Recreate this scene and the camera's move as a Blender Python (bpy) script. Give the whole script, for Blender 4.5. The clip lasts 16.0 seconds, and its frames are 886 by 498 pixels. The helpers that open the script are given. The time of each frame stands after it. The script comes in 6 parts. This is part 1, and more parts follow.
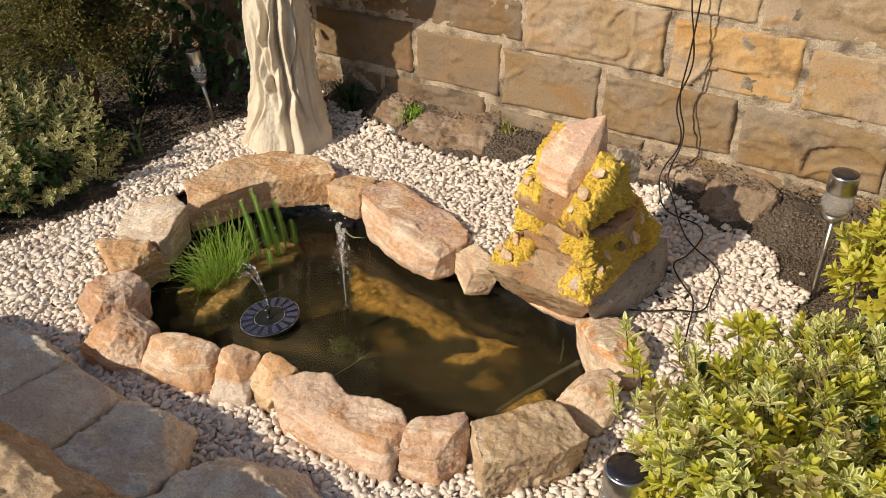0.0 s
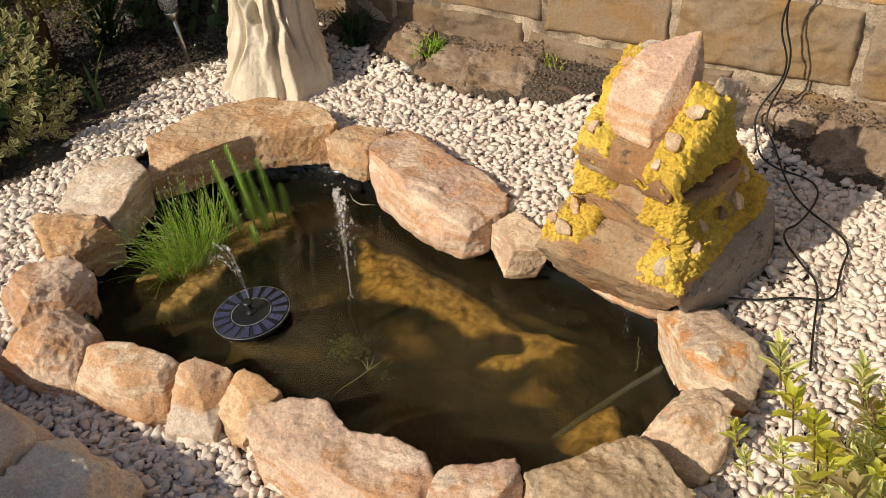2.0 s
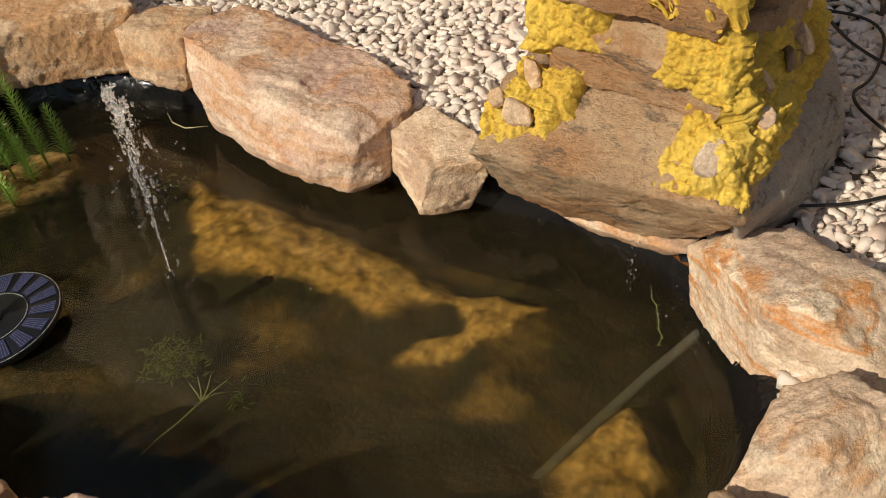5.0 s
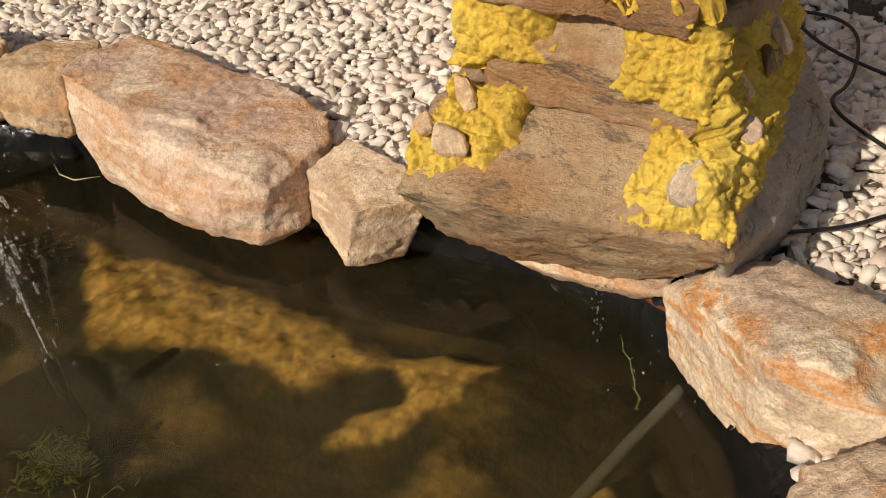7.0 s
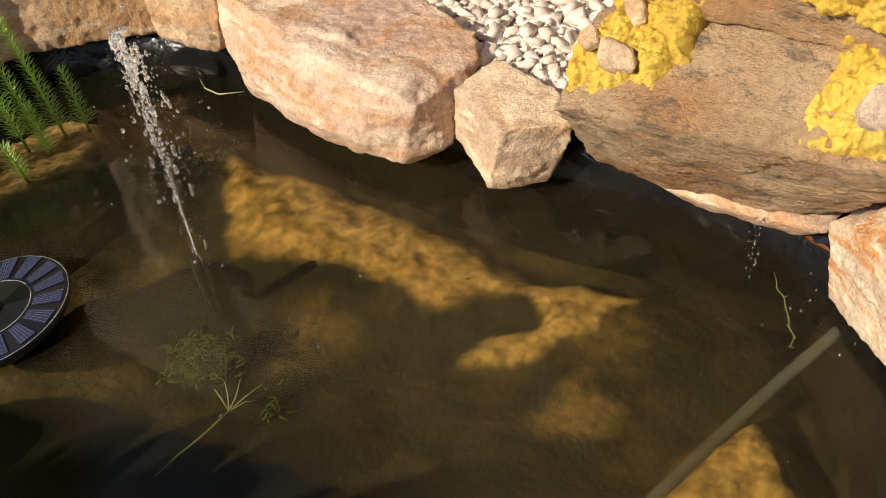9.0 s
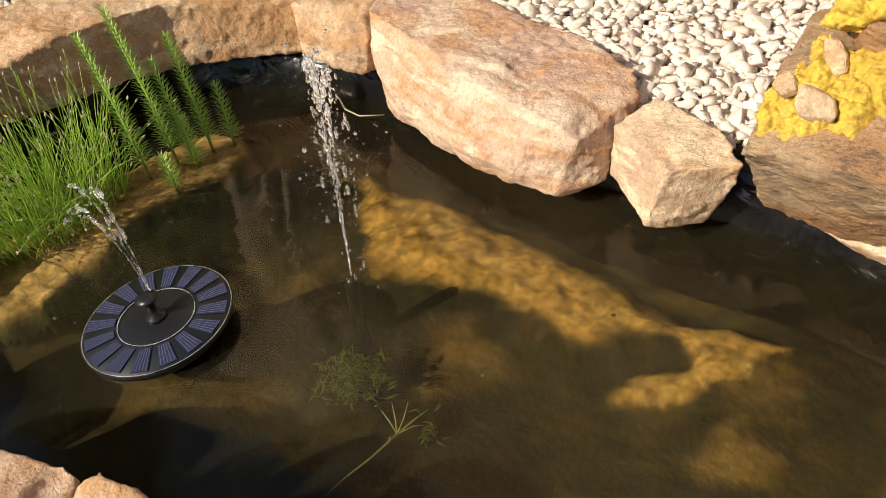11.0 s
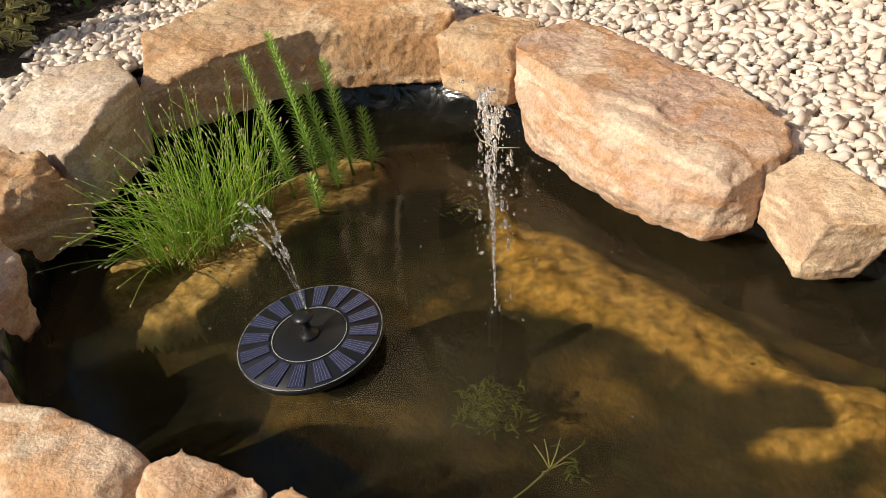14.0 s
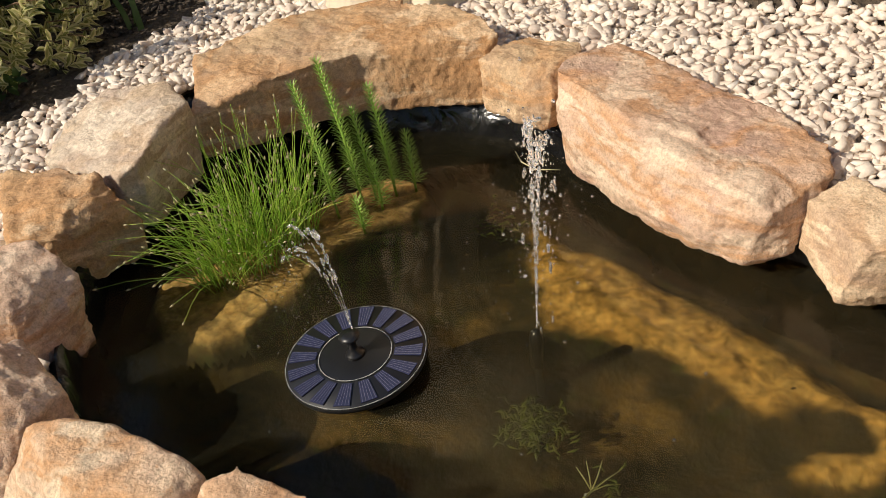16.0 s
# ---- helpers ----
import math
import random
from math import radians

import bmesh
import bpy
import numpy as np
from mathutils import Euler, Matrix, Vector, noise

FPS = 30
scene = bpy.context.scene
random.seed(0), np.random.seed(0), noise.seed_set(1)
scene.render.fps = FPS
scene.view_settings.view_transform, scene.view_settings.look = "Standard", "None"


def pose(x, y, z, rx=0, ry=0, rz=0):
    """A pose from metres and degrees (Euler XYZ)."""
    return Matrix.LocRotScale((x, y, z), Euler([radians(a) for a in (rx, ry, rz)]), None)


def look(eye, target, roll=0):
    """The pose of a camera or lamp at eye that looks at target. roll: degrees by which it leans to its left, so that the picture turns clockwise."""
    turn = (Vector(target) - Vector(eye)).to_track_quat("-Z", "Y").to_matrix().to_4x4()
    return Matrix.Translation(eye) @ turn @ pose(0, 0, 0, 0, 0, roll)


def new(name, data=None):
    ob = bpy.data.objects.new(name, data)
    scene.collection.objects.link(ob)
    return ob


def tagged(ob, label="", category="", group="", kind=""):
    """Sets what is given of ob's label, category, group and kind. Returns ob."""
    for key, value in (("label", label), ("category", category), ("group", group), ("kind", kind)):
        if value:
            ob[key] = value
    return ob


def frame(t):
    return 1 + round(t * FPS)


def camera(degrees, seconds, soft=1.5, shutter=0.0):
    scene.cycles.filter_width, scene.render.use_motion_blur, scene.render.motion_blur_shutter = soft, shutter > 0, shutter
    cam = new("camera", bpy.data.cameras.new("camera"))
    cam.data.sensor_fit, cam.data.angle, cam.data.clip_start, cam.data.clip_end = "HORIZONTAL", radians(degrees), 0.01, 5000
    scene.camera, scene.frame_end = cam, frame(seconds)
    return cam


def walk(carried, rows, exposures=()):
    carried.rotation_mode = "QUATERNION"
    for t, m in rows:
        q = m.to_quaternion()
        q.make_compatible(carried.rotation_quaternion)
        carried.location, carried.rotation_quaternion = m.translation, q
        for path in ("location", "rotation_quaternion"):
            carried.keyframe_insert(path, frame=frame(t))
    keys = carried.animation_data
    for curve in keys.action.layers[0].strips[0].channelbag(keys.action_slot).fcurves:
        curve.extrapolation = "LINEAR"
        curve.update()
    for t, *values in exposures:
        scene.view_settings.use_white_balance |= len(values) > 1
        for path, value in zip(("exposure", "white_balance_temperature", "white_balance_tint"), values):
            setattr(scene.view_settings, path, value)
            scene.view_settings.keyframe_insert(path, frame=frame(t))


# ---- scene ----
cam = camera(53.9, 16.0, soft=0.9)
EXPOSURES = [(0, 0.0), (2.5, -0.04), (3.5, -0.08), (6, -0.18), (8, -0.06), (10, 0.34), (12.5, 0.26), (14.5, 0.12), (16, 0.06)]
PATH = [
    (0, (0.073, 0.063, 1.536), (-0.8, 1.504, 0.459), -0.3),
    (0.5, (0.05, 0.18, 1.47), (-0.849, 1.599, 0.384), -0.5),
    (1, (0.023, 0.322, 1.397), (-0.924, 1.692, 0.29), -0.8),
    (1.5, (-0.046, 0.421, 1.33), (-1.0, 1.766, 0.199), -2.3),
    (2, (-0.224, 0.512, 1.236), (-1.113, 1.874, 0.074), -2.5),
    (2.5, (-0.333, 0.58, 1.145), (-1.153, 1.947, -0.063), -1.5),
    (3, (-0.364, 0.67, 1.031), (-1.157, 2.02, -0.213), -0.9),
    (3.5, (-0.374, 0.77, 0.938), (-1.167, 2.102, -0.326), -1.6),
    (3.7, (-0.385, 0.814, 0.911), (-1.176, 2.141, -0.36), -2.0),
    (5.8, (-0.581, 1.118, 0.692), (-1.137, 2.579, -0.555), -4.1),
    (6, (-0.581, 1.136, 0.682), (-1.124, 2.608, -0.558), -4.1),
    (6.5, (-0.573, 1.175, 0.666), (-1.115, 2.662, -0.556), -4.3),
    (7, (-0.568, 1.184, 0.659), (-1.139, 2.67, -0.551), -4.7),
    (7.5, (-0.575, 1.178, 0.661), (-1.167, 2.651, -0.556), -5.0),
    (8, (-0.59, 1.159, 0.65), (-1.2, 2.608, -0.587), -5.0),
    (8.5, (-0.61, 1.142, 0.643), (-1.259, 2.553, -0.616), -5.0),
    (9, (-0.618, 1.15, 0.628), (-1.37, 2.492, -0.649), -6.4),
    (9.5, (-0.676, 1.121, 0.643), (-1.41, 2.448, -0.661), -5.0),
    (10, (-0.705, 1.111, 0.646), (-1.482, 2.43, -0.641), -4.9),
    (12.3, (-0.774, 1.064, 0.647), (-1.674, 2.4, -0.538), -4.5),
    (12.5, (-0.781, 1.062, 0.661), (-1.682, 2.384, -0.54), -4.4),
    (13, (-0.79, 1.054, 0.659), (-1.718, 2.362, -0.537), -4.1),
    (13.5, (-0.802, 1.047, 0.665), (-1.754, 2.34, -0.528), -4.0),
    (14, (-0.815, 1.033, 0.675), (-1.804, 2.311, -0.503), -4.3),
    (14.5, (-0.826, 1.022, 0.685), (-1.841, 2.289, -0.483), -4.5),
    (15, (-0.824, 1.025, 0.693), (-1.86, 2.279, -0.47), -4.9),
    (15.5, (-0.818, 1.025, 0.699), (-1.869, 2.274, -0.458), -5.2),
    (16, (-0.818, 1.018, 0.7), (-1.876, 2.265, -0.452), -5.3),
]
walk(cam, [(t, look(eye, target, roll)) for t, eye, target, roll in PATH], EXPOSURES)

# ---- light ----
SUN_WAY = Vector((0.31, 0.58, -0.42)).normalized()
sun_up = math.asin(-SUN_WAY.z)
world = bpy.data.worlds.new("sky")
scene.world = world
world.use_nodes = True
wt = world.node_tree
sky = wt.nodes.new("ShaderNodeTexSky")
sky.sky_type = "NISHITA"
sky.sun_disc = False
sky.sun_elevation = sun_up
sky.sun_rotation = math.atan2(-SUN_WAY.x, -SUN_WAY.y)
wt.nodes["Background"].inputs[1].default_value = 0.1
wt.links.new(sky.outputs[0], wt.nodes["Background"].inputs[0])
sun = new("sun", bpy.data.lights.new("sun", "SUN"))
sun.data.energy, sun.data.angle, sun.data.color = 4.65, radians(0.55), (1.0, 0.9, 0.74)
sun.matrix_world = look((-3, -6, 5), Vector((-3, -6, 5)) + SUN_WAY)

WATER = -0.012
WALL_Y = 2.642


# ---- materials ----
def col(r, g, b):
    return (r, g, b, 1)


class Mat:
    """A node material with short ways to add nodes."""

    def __init__(self, name, rough=0.8, metal=0.0):
        self.m = bpy.data.materials.new(name)
        self.m.use_nodes = True
        self.t = self.m.node_tree
        self.b = self.t.nodes["Principled BSDF"]
        self.b.inputs["Roughness"].default_value = rough
        self.b.inputs["Metallic"].default_value = metal
        self.coord = None

    def node(self, kind, **ins):
        n = self.t.nodes.new(kind)
        for k, v in ins.items():
            self.put(n, k.replace("_", " "), v)
        return n

    def put(self, n, key, v):
        if isinstance(v, bpy.types.NodeSocket):
            self.t.links.new(v, n.inputs[key])
        else:
            n.inputs[key].default_value = v

    def place(self, stretch=(1, 1, 1), vary=True):
        tc = self.node("ShaderNodeTexCoord").outputs["Object"]
        mp = self.node("ShaderNodeMapping", Vector=tc, Scale=stretch)
        if vary:
            info = self.node("ShaderNodeObjectInfo").outputs["Random"]
            mul = self.node("ShaderNodeVectorMath")
            mul.operation = "SCALE"
            mul.inputs[0].default_value = (37, 19, 53)
            self.t.links.new(info, mul.inputs["Scale"])
            self.put(mp, "Location", mul.outputs[0])
        return mp.outputs[0]

    def noise(self, scale, vec, detail=5.0, rough=0.55, warp=0.0):
        n = self.node("ShaderNodeTexNoise", Scale=scale, Vector=vec, Detail=detail, Roughness=rough, Distortion=warp)
        return n.outputs["Fac"]

    def voronoi(self, scale, vec, feature="F1"):
        n = self.node("ShaderNodeTexVoronoi", Scale=scale, Vector=vec)
        n.feature = feature
        return n.outputs["Distance"]

    def ramp(self, fac, stops):
        r = self.node("ShaderNodeValToRGB", Fac=fac)
        e = r.color_ramp.elements
        while len(e) < len(stops):
            e.new(0.5)
        for el, (p, c) in zip(e, stops):
            el.position = p
            el.color = c if len(c) == 4 else (*c, 1)
        return r.outputs["Color"]

    def mix(self, fac, a, b, mode="MIX"):
        n = self.t.nodes.new("ShaderNodeMix")
        n.data_type, n.blend_type = "RGBA", mode
        for i, v in ((0, fac), (6, a), (7, b)):
            if isinstance(v, bpy.types.NodeSocket):
                self.t.links.new(v, n.inputs[i])
            else:
                n.inputs[i].default_value = v if i == 0 else ((*v, 1) if len(v) == 3 else v)
        return n.outputs[2]

    def math(self, op, a, b):
        n = self.t.nodes.new("ShaderNodeMath")
        n.operation = op
        for i, v in ((0, a), (1, b)):
            if isinstance(v, bpy.types.NodeSocket):
                self.t.links.new(v, n.inputs[i])
            else:
                n.inputs[i].default_value = v
        return n.outputs[0]

    def island(self):
        return self.node("ShaderNodeNewGeometry").outputs["Random Per Island"]

    def random(self):
        return self.node("ShaderNodeObjectInfo").outputs["Random"]

    def colour(self, c):
        self.put(self.b, "Base Color", c)
        return self

    def bump(self, height, strength=0.5, depth=0.004):
        n = self.node("ShaderNodeBump", Height=height, Strength=strength, Distance=depth)
        self.t.links.new(n.outputs[0], self.b.inputs["Normal"])
        return self


def sandstone(name, light, mid, warm, dark, band=0.5, seam=None):
    """Grainy split sandstone: peach and cream zones, rusty patches, bedding bands, specks and small pits; below the height of a seam it is a paler bed."""
    k = Mat(name, 0.9)
    v = k.place()
    vb = k.place((3, 3, 12))
    pale = tuple(min(0.86, x * 1.16 + 0.05) for x in light)
    mauve = (mid[0] * 0.84, mid[1] * 0.82, mid[2] * 0.9)
    c = k.ramp(k.noise(6, v, 5, 0.6, 0.5), [(0.34, mid), (0.5, light), (0.68, mid)])
    c = k.mix(k.ramp(k.noise(5, v, 6, 0.65, 0.5), [(0.48, (0, 0, 0)), (0.6, (0.85, 0.85, 0.85))]), c, mauve)
    c = k.mix(k.ramp(k.noise(2.1, vb, 4, 0.5, 0.5), [(0.5, (0, 0, 0)), (0.58, (band, band, band)), (0.66, (0, 0, 0))]), c, warm)
    c = k.mix(k.ramp(k.noise(3.2, v, 5, 0.6, 0.8), [(0.5, (0, 0, 0)), (0.6, (0.7, 0.7, 0.7))]), c, warm)
    c = k.mix(k.ramp(k.noise(2.7, vb, 5, 0.6, 0.5), [(0.53, (0, 0, 0)), (0.6, (0.9, 0.9, 0.9)), (0.72, (0.2, 0.2, 0.2))]), c, pale)
    c = k.mix(k.ramp(k.noise(11, v, 6, 0.7, 0.6), [(0.54, (0, 0, 0)), (0.66, (0.6, 0.6, 0.6))]), c, pale)
    if seam:
        high = k.node("ShaderNodeSeparateXYZ", Vector=k.node("ShaderNodeTexCoord").outputs["Object"]).outputs["Z"]
        bed = k.math("ADD", k.math("MULTIPLY", high, 0.5 / seam), k.math("MULTIPLY", k.noise(16, v, 4), 0.16))
        c = k.mix(k.ramp(bed, [(0.56, (0.9, 0.9, 0.9)), (0.62, (0, 0, 0))]), c, (0.76, 0.66, 0.55))
    c = k.mix(k.ramp(k.noise(38, v, 6, 0.75), [(0.57, (0, 0, 0)), (0.71, (0.5, 0.5, 0.5))]), c, dark)
    c = k.mix(k.ramp(k.noise(95, v, 4, 0.7), [(0.6, (0, 0, 0)), (0.7, (0.5, 0.5, 0.5))]), c, warm)
    c = k.mix(0.85, c, k.ramp(k.noise(150, v, 4, 0.75), [(0.3, (0.66, 0.63, 0.6)), (0.5, (0.98, 0.97, 0.96)), (0.7, (1.16, 1.15, 1.13))]), "MULTIPLY")
    c = k.mix(0.5, c, k.ramp(k.noise(380, v, 2, 0.6), [(0.35, (0.66, 0.62, 0.6)), (0.6, (1.08, 1.08, 1.08))]), "MULTIPLY")
    c = k.mix(0.5, c, k.ramp(k.random(), [(0.0, (0.84, 0.81, 0.78)), (0.5, (0.94, 0.9, 0.85)), (1.0, (1.02, 0.92, 0.82))]), "MULTIPLY")
    k.colour(c)
    h = k.math("ADD", k.noise(75, v, 6, 0.72), k.math("MULTIPLY", k.noise(260, v, 4, 0.7), 0.35))
    k.bump(h, 0.8, 0.006)
    return k.m


STONE_PINK = sandstone("pink sandstone", (0.74, 0.55, 0.41), (0.66, 0.45, 0.32), (0.61, 0.32, 0.14), (0.36, 0.22, 0.14), 0.75)
STONE_PALE = sandstone("pale sandstone", (0.7, 0.62, 0.51), (0.62, 0.53, 0.43), (0.6, 0.45, 0.3), (0.5, 0.42, 0.33), 0.15)
STONE_TAN = sandstone("tan sandstone", (0.66, 0.49, 0.31), (0.57, 0.4, 0.24), (0.57, 0.31, 0.13), (0.32, 0.21, 0.125), 0.7)
STONE_BROWN = sandstone("grey brown sandstone", (0.6, 0.46, 0.3), (0.52, 0.375, 0.225), (0.55, 0.35, 0.16), (0.3, 0.22, 0.14), 0.25)
STONE_BANDED = sandstone("orange-banded sandstone", (0.74, 0.6, 0.45), (0.66, 0.5, 0.34), (0.66, 0.3, 0.09), (0.4, 0.25, 0.13), 1.0)
STONE_DARK = sandstone("weathered grey brown stone", (0.4, 0.31, 0.22), (0.3, 0.225, 0.155), (0.36, 0.25, 0.13), (0.14, 0.105, 0.07), 0.25)
STONE_PEACH = sandstone("pale peach sandstone", (0.76, 0.58, 0.42), (0.69, 0.49, 0.33), (0.63, 0.34, 0.15), (0.42, 0.27, 0.17), 0.8)
STONE_SEAM = sandstone("two-tone peach sandstone", (0.74, 0.56, 0.4), (0.67, 0.47, 0.31), (0.63, 0.34, 0.15), (0.42, 0.27, 0.17), 0.6, 0.095)
STONE_BUFF = sandstone("buff sandstone", (0.72, 0.55, 0.38), (0.63, 0.46, 0.3), (0.6, 0.36, 0.17), (0.4, 0.28, 0.18), 0.2)
STONE_ROW = sandstone("worn buff stone", (0.82, 0.74, 0.62), (0.76, 0.66, 0.54), (0.72, 0.58, 0.41), (0.4, 0.33, 0.26), 0.2)
STONE_EARTH_SHADE = sandstone("earth-stained and shade-dark stone", (0.3, 0.22, 0.15), (0.22, 0.155, 0.1), (0.28, 0.18, 0.1), (0.1, 0.075, 0.055), 0.3)


def damp_stone(name, low, mid, high, streaks=0.7):
    """Wet-stained stone: mottled, with dark flaky pockets along the bedding and a pale washed foot."""
    k = Mat(name, 0.5)
    v = k.place()
    vb = k.place((1, 1, 3.2))
    c = k.ramp(k.noise(8, v, 5, 0.6), [(0.3, low), (0.5, mid), (0.7, high)])
    c = k.mix(k.ramp(k.noise(5, vb, 5, 0.6, 0.8), [(0.48, (0, 0, 0)), (0.62, (streaks, streaks, streaks))]), c, (0.42, 0.2, 0.075))
    c = k.mix(k.ramp(k.noise(16, vb, 7, 0.75, 0.6), [(0.55, (0, 0, 0)), (0.63, (0.8, 0.8, 0.8))]), c, (0.1, 0.08, 0.06))
    c = k.mix(k.ramp(k.noise(11, vb, 5, 0.7, 0.5), [(0.58, (0, 0, 0)), (0.68, (0.6, 0.6, 0.6))]), c, (0.62, 0.47, 0.3))
    c = k.mix(0.7, c, k.ramp(k.noise(180, v, 3, 0.7), [(0.3, (0.62, 0.6, 0.56)), (0.62, (1.12, 1.1, 1.08))]), "MULTIPLY")
    k.colour(c)
    k.put(k.b, "Roughness", k.ramp(k.noise(6, v, 4), [(0.35, (0.3, 0.3, 0.3)), (0.6, (0.75, 0.75, 0.75))]))
    k.bump(k.math("ADD", k.noise(60, vb, 6, 0.72), k.math("MULTIPLY", k.noise(300, v, 3, 0.7), 0.6)), 0.9, 0.008)
    return k.m


STONE_WET = damp_stone("damp brown stone", (0.36, 0.22, 0.12), (0.5, 0.33, 0.185), (0.58, 0.42, 0.265))
STONE_RUST = damp_stone("rust-brown stone", (0.26, 0.135, 0.06), (0.4, 0.22, 0.1), (0.46, 0.29, 0.15))
CEMENT = damp_stone("grey cement skin", (0.36, 0.32, 0.28), (0.46, 0.42, 0.37), (0.54, 0.5, 0.45), 0.15)


def wall_stone(name, tint):
    k = Mat(name, 0.9)
    v = k.place()
    vb = k.place((2, 2, 4))
    c = k.ramp(k.random(), [(0.0, (0.3, 0.22, 0.14)), (0.25, (0.5, 0.32, 0.13)), (0.5, (0.33, 0.235, 0.135)), (0.75, (0.58, 0.35, 0.13)), (1.0, (0.57, 0.45, 0.29))])
    c = k.mix(k.ramp(k.noise(4.5, v, 5, 0.6, 0.6), [(0.42, (0, 0, 0)), (0.6, (0.85, 0.85, 0.85))]), c, (0.42, 0.33, 0.24))
    c = k.mix(k.ramp(k.noise(2, vb, 5, 0.6, 0.8), [(0.5, (0, 0, 0)), (0.66, (0.6, 0.6, 0.6))]), c, (0.45, 0.235, 0.075))
    c = k.mix(k.ramp(k.noise(7, v, 6, 0.7), [(0.56, (0, 0, 0)), (0.7, (0.8, 0.8, 0.8))]), c, (0.17, 0.115, 0.065))
    c = k.mix(k.ramp(k.noise(13, v, 6, 0.7), [(0.6, (0, 0, 0)), (0.72, (0.6, 0.6, 0.6))]), c, (0.62, 0.5, 0.34))
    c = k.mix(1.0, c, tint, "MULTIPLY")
    c = k.mix(0.6, c, k.ramp(k.noise(150, v, 3, 0.7), [(0.3, (0.66, 0.64, 0.6)), (0.62, (1.08, 1.08, 1.06))]), "MULTIPLY")
    k.colour(c)
    h = k.math("ADD", k.noise(45, v, 6, 0.75), k.math("MULTIPLY", k.noise(190, v, 3), 0.4))
    k.bump(h, 0.55, 0.006)
    return k.m


def mortar():
    k = Mat("crumbly lime mortar", 0.95)
    v = k.place(vary=False)
    c = k.ramp(k.noise(14, v, 5), [(0.36, (0.17, 0.13, 0.09)), (0.5, (0.42, 0.33, 0.23)), (0.7, (0.58, 0.48, 0.35))])
    c = k.mix(0.7, c, k.ramp(k.noise(240, v, 3, 0.7), [(0.35, (0.5, 0.48, 0.45)), (0.6, (1.15, 1.12, 1.1))]), "MULTIPLY")
    k.colour(c)
    k.bump(k.math("ADD", k.math("MULTIPLY", k.voronoi(150, v), 0.4), k.noise(60, v, 6, 0.75)), 0.8, 0.006)
    return k.m


def soil():
    k = Mat("dark garden soil", 0.95)
    v = k.place(vary=False)
    c = k.ramp(k.noise(9, v, 6, 0.65), [(0.3, (0.06, 0.044, 0.03)), (0.5, (0.12, 0.088, 0.06)), (0.75, (0.19, 0.142, 0.1))])
    c = k.mix(k.ramp(k.noise(130, v, 3, 0.7), [(0.58, (0, 0, 0)), (0.7, (0.7, 0.7, 0.7))]), c, (0.17, 0.135, 0.1))
    k.colour(c)
    k.bump(k.math("ADD", k.noise(70, v, 6, 0.75), k.voronoi(90, v)), 1.0, 0.015)
    return k.m


def gravel_mat():
    k = Mat("white limestone chippings", 0.85)
    v = k.place(vary=False)
    c = k.ramp(k.island(), [(0.0, (0.64, 0.545, 0.46)), (0.3, (0.79, 0.7, 0.6)), (0.55, (0.73, 0.61, 0.51)), (0.75, (0.84, 0.77, 0.68)), (0.92, (0.68, 0.53, 0.43)), (1.0, (0.52, 0.45, 0.39))])
    c = k.mix(0.5, c, k.ramp(k.noise(130, v, 4, 0.7), [(0.3, (0.7, 0.67, 0.62)), (0.6, (1.05, 1.05, 1.05))]), "MULTIPLY")
    k.colour(c)
    k.bump(k.noise(260, v, 4, 0.7), 0.5, 0.002)
    return k.m


def plain(name, c, rough=0.5, metal=0.0, vary=0.15, scale=40.0, bump=0.1):
    """A smooth surface with faint mottling."""
    k = Mat(name, rough, metal)
    v = k.place()
    lo = tuple(x * (1 - vary) for x in c)
    hi = tuple(min(1.0, x * (1 + vary)) for x in c)
    k.colour(k.ramp(k.noise(scale, v, 4), [(0.3, lo), (0.7, hi)]))
    if bump:
        k.bump(k.noise(scale * 3, v, 4), bump, 0.002)
    return k.m


def liner_mat():
    k = Mat("black rubber liner", 0.2)
    v = k.place(vary=False)
    c = k.ramp(k.noise(12, v, 5), [(0.35, (0.004, 0.004, 0.005)), (0.7, (0.01, 0.01, 0.01))])
    c = k.mix(k.ramp(k.noise(30, v, 5, 0.7), [(0.62, (0, 0, 0)), (0.8, (0.2, 0.2, 0.2))]), c, (0.08, 0.075, 0.07))
    k.colour(c)
    k.put(k.b, "Roughness", k.ramp(k.noise(14, v, 4), [(0.3, (0.12, 0.12, 0.12)), (0.7, (0.34, 0.34, 0.34))]))
    k.bump(k.noise(16, v, 3, 0.5, 0.8), 0.6, 0.02)
    return k.m


def silt_mat(name, a, b, c3):
    k = Mat(name, 0.95)
    v = k.place(vary=False)
    c = k.ramp(k.noise(6, v, 6, 0.65), [(0.32, a), (0.5, b), (0.7, c3)])
    c = k.mix(0.6, c, k.ramp(k.noise(90, v, 5, 0.7), [(0.35, (0.55, 0.53, 0.5)), (0.62, (1.12, 1.1, 1.05))]), "MULTIPLY")
    k.colour(c)
    k.bump(k.noise(60, v, 6, 0.7), 0.7, 0.008)
    return k.m


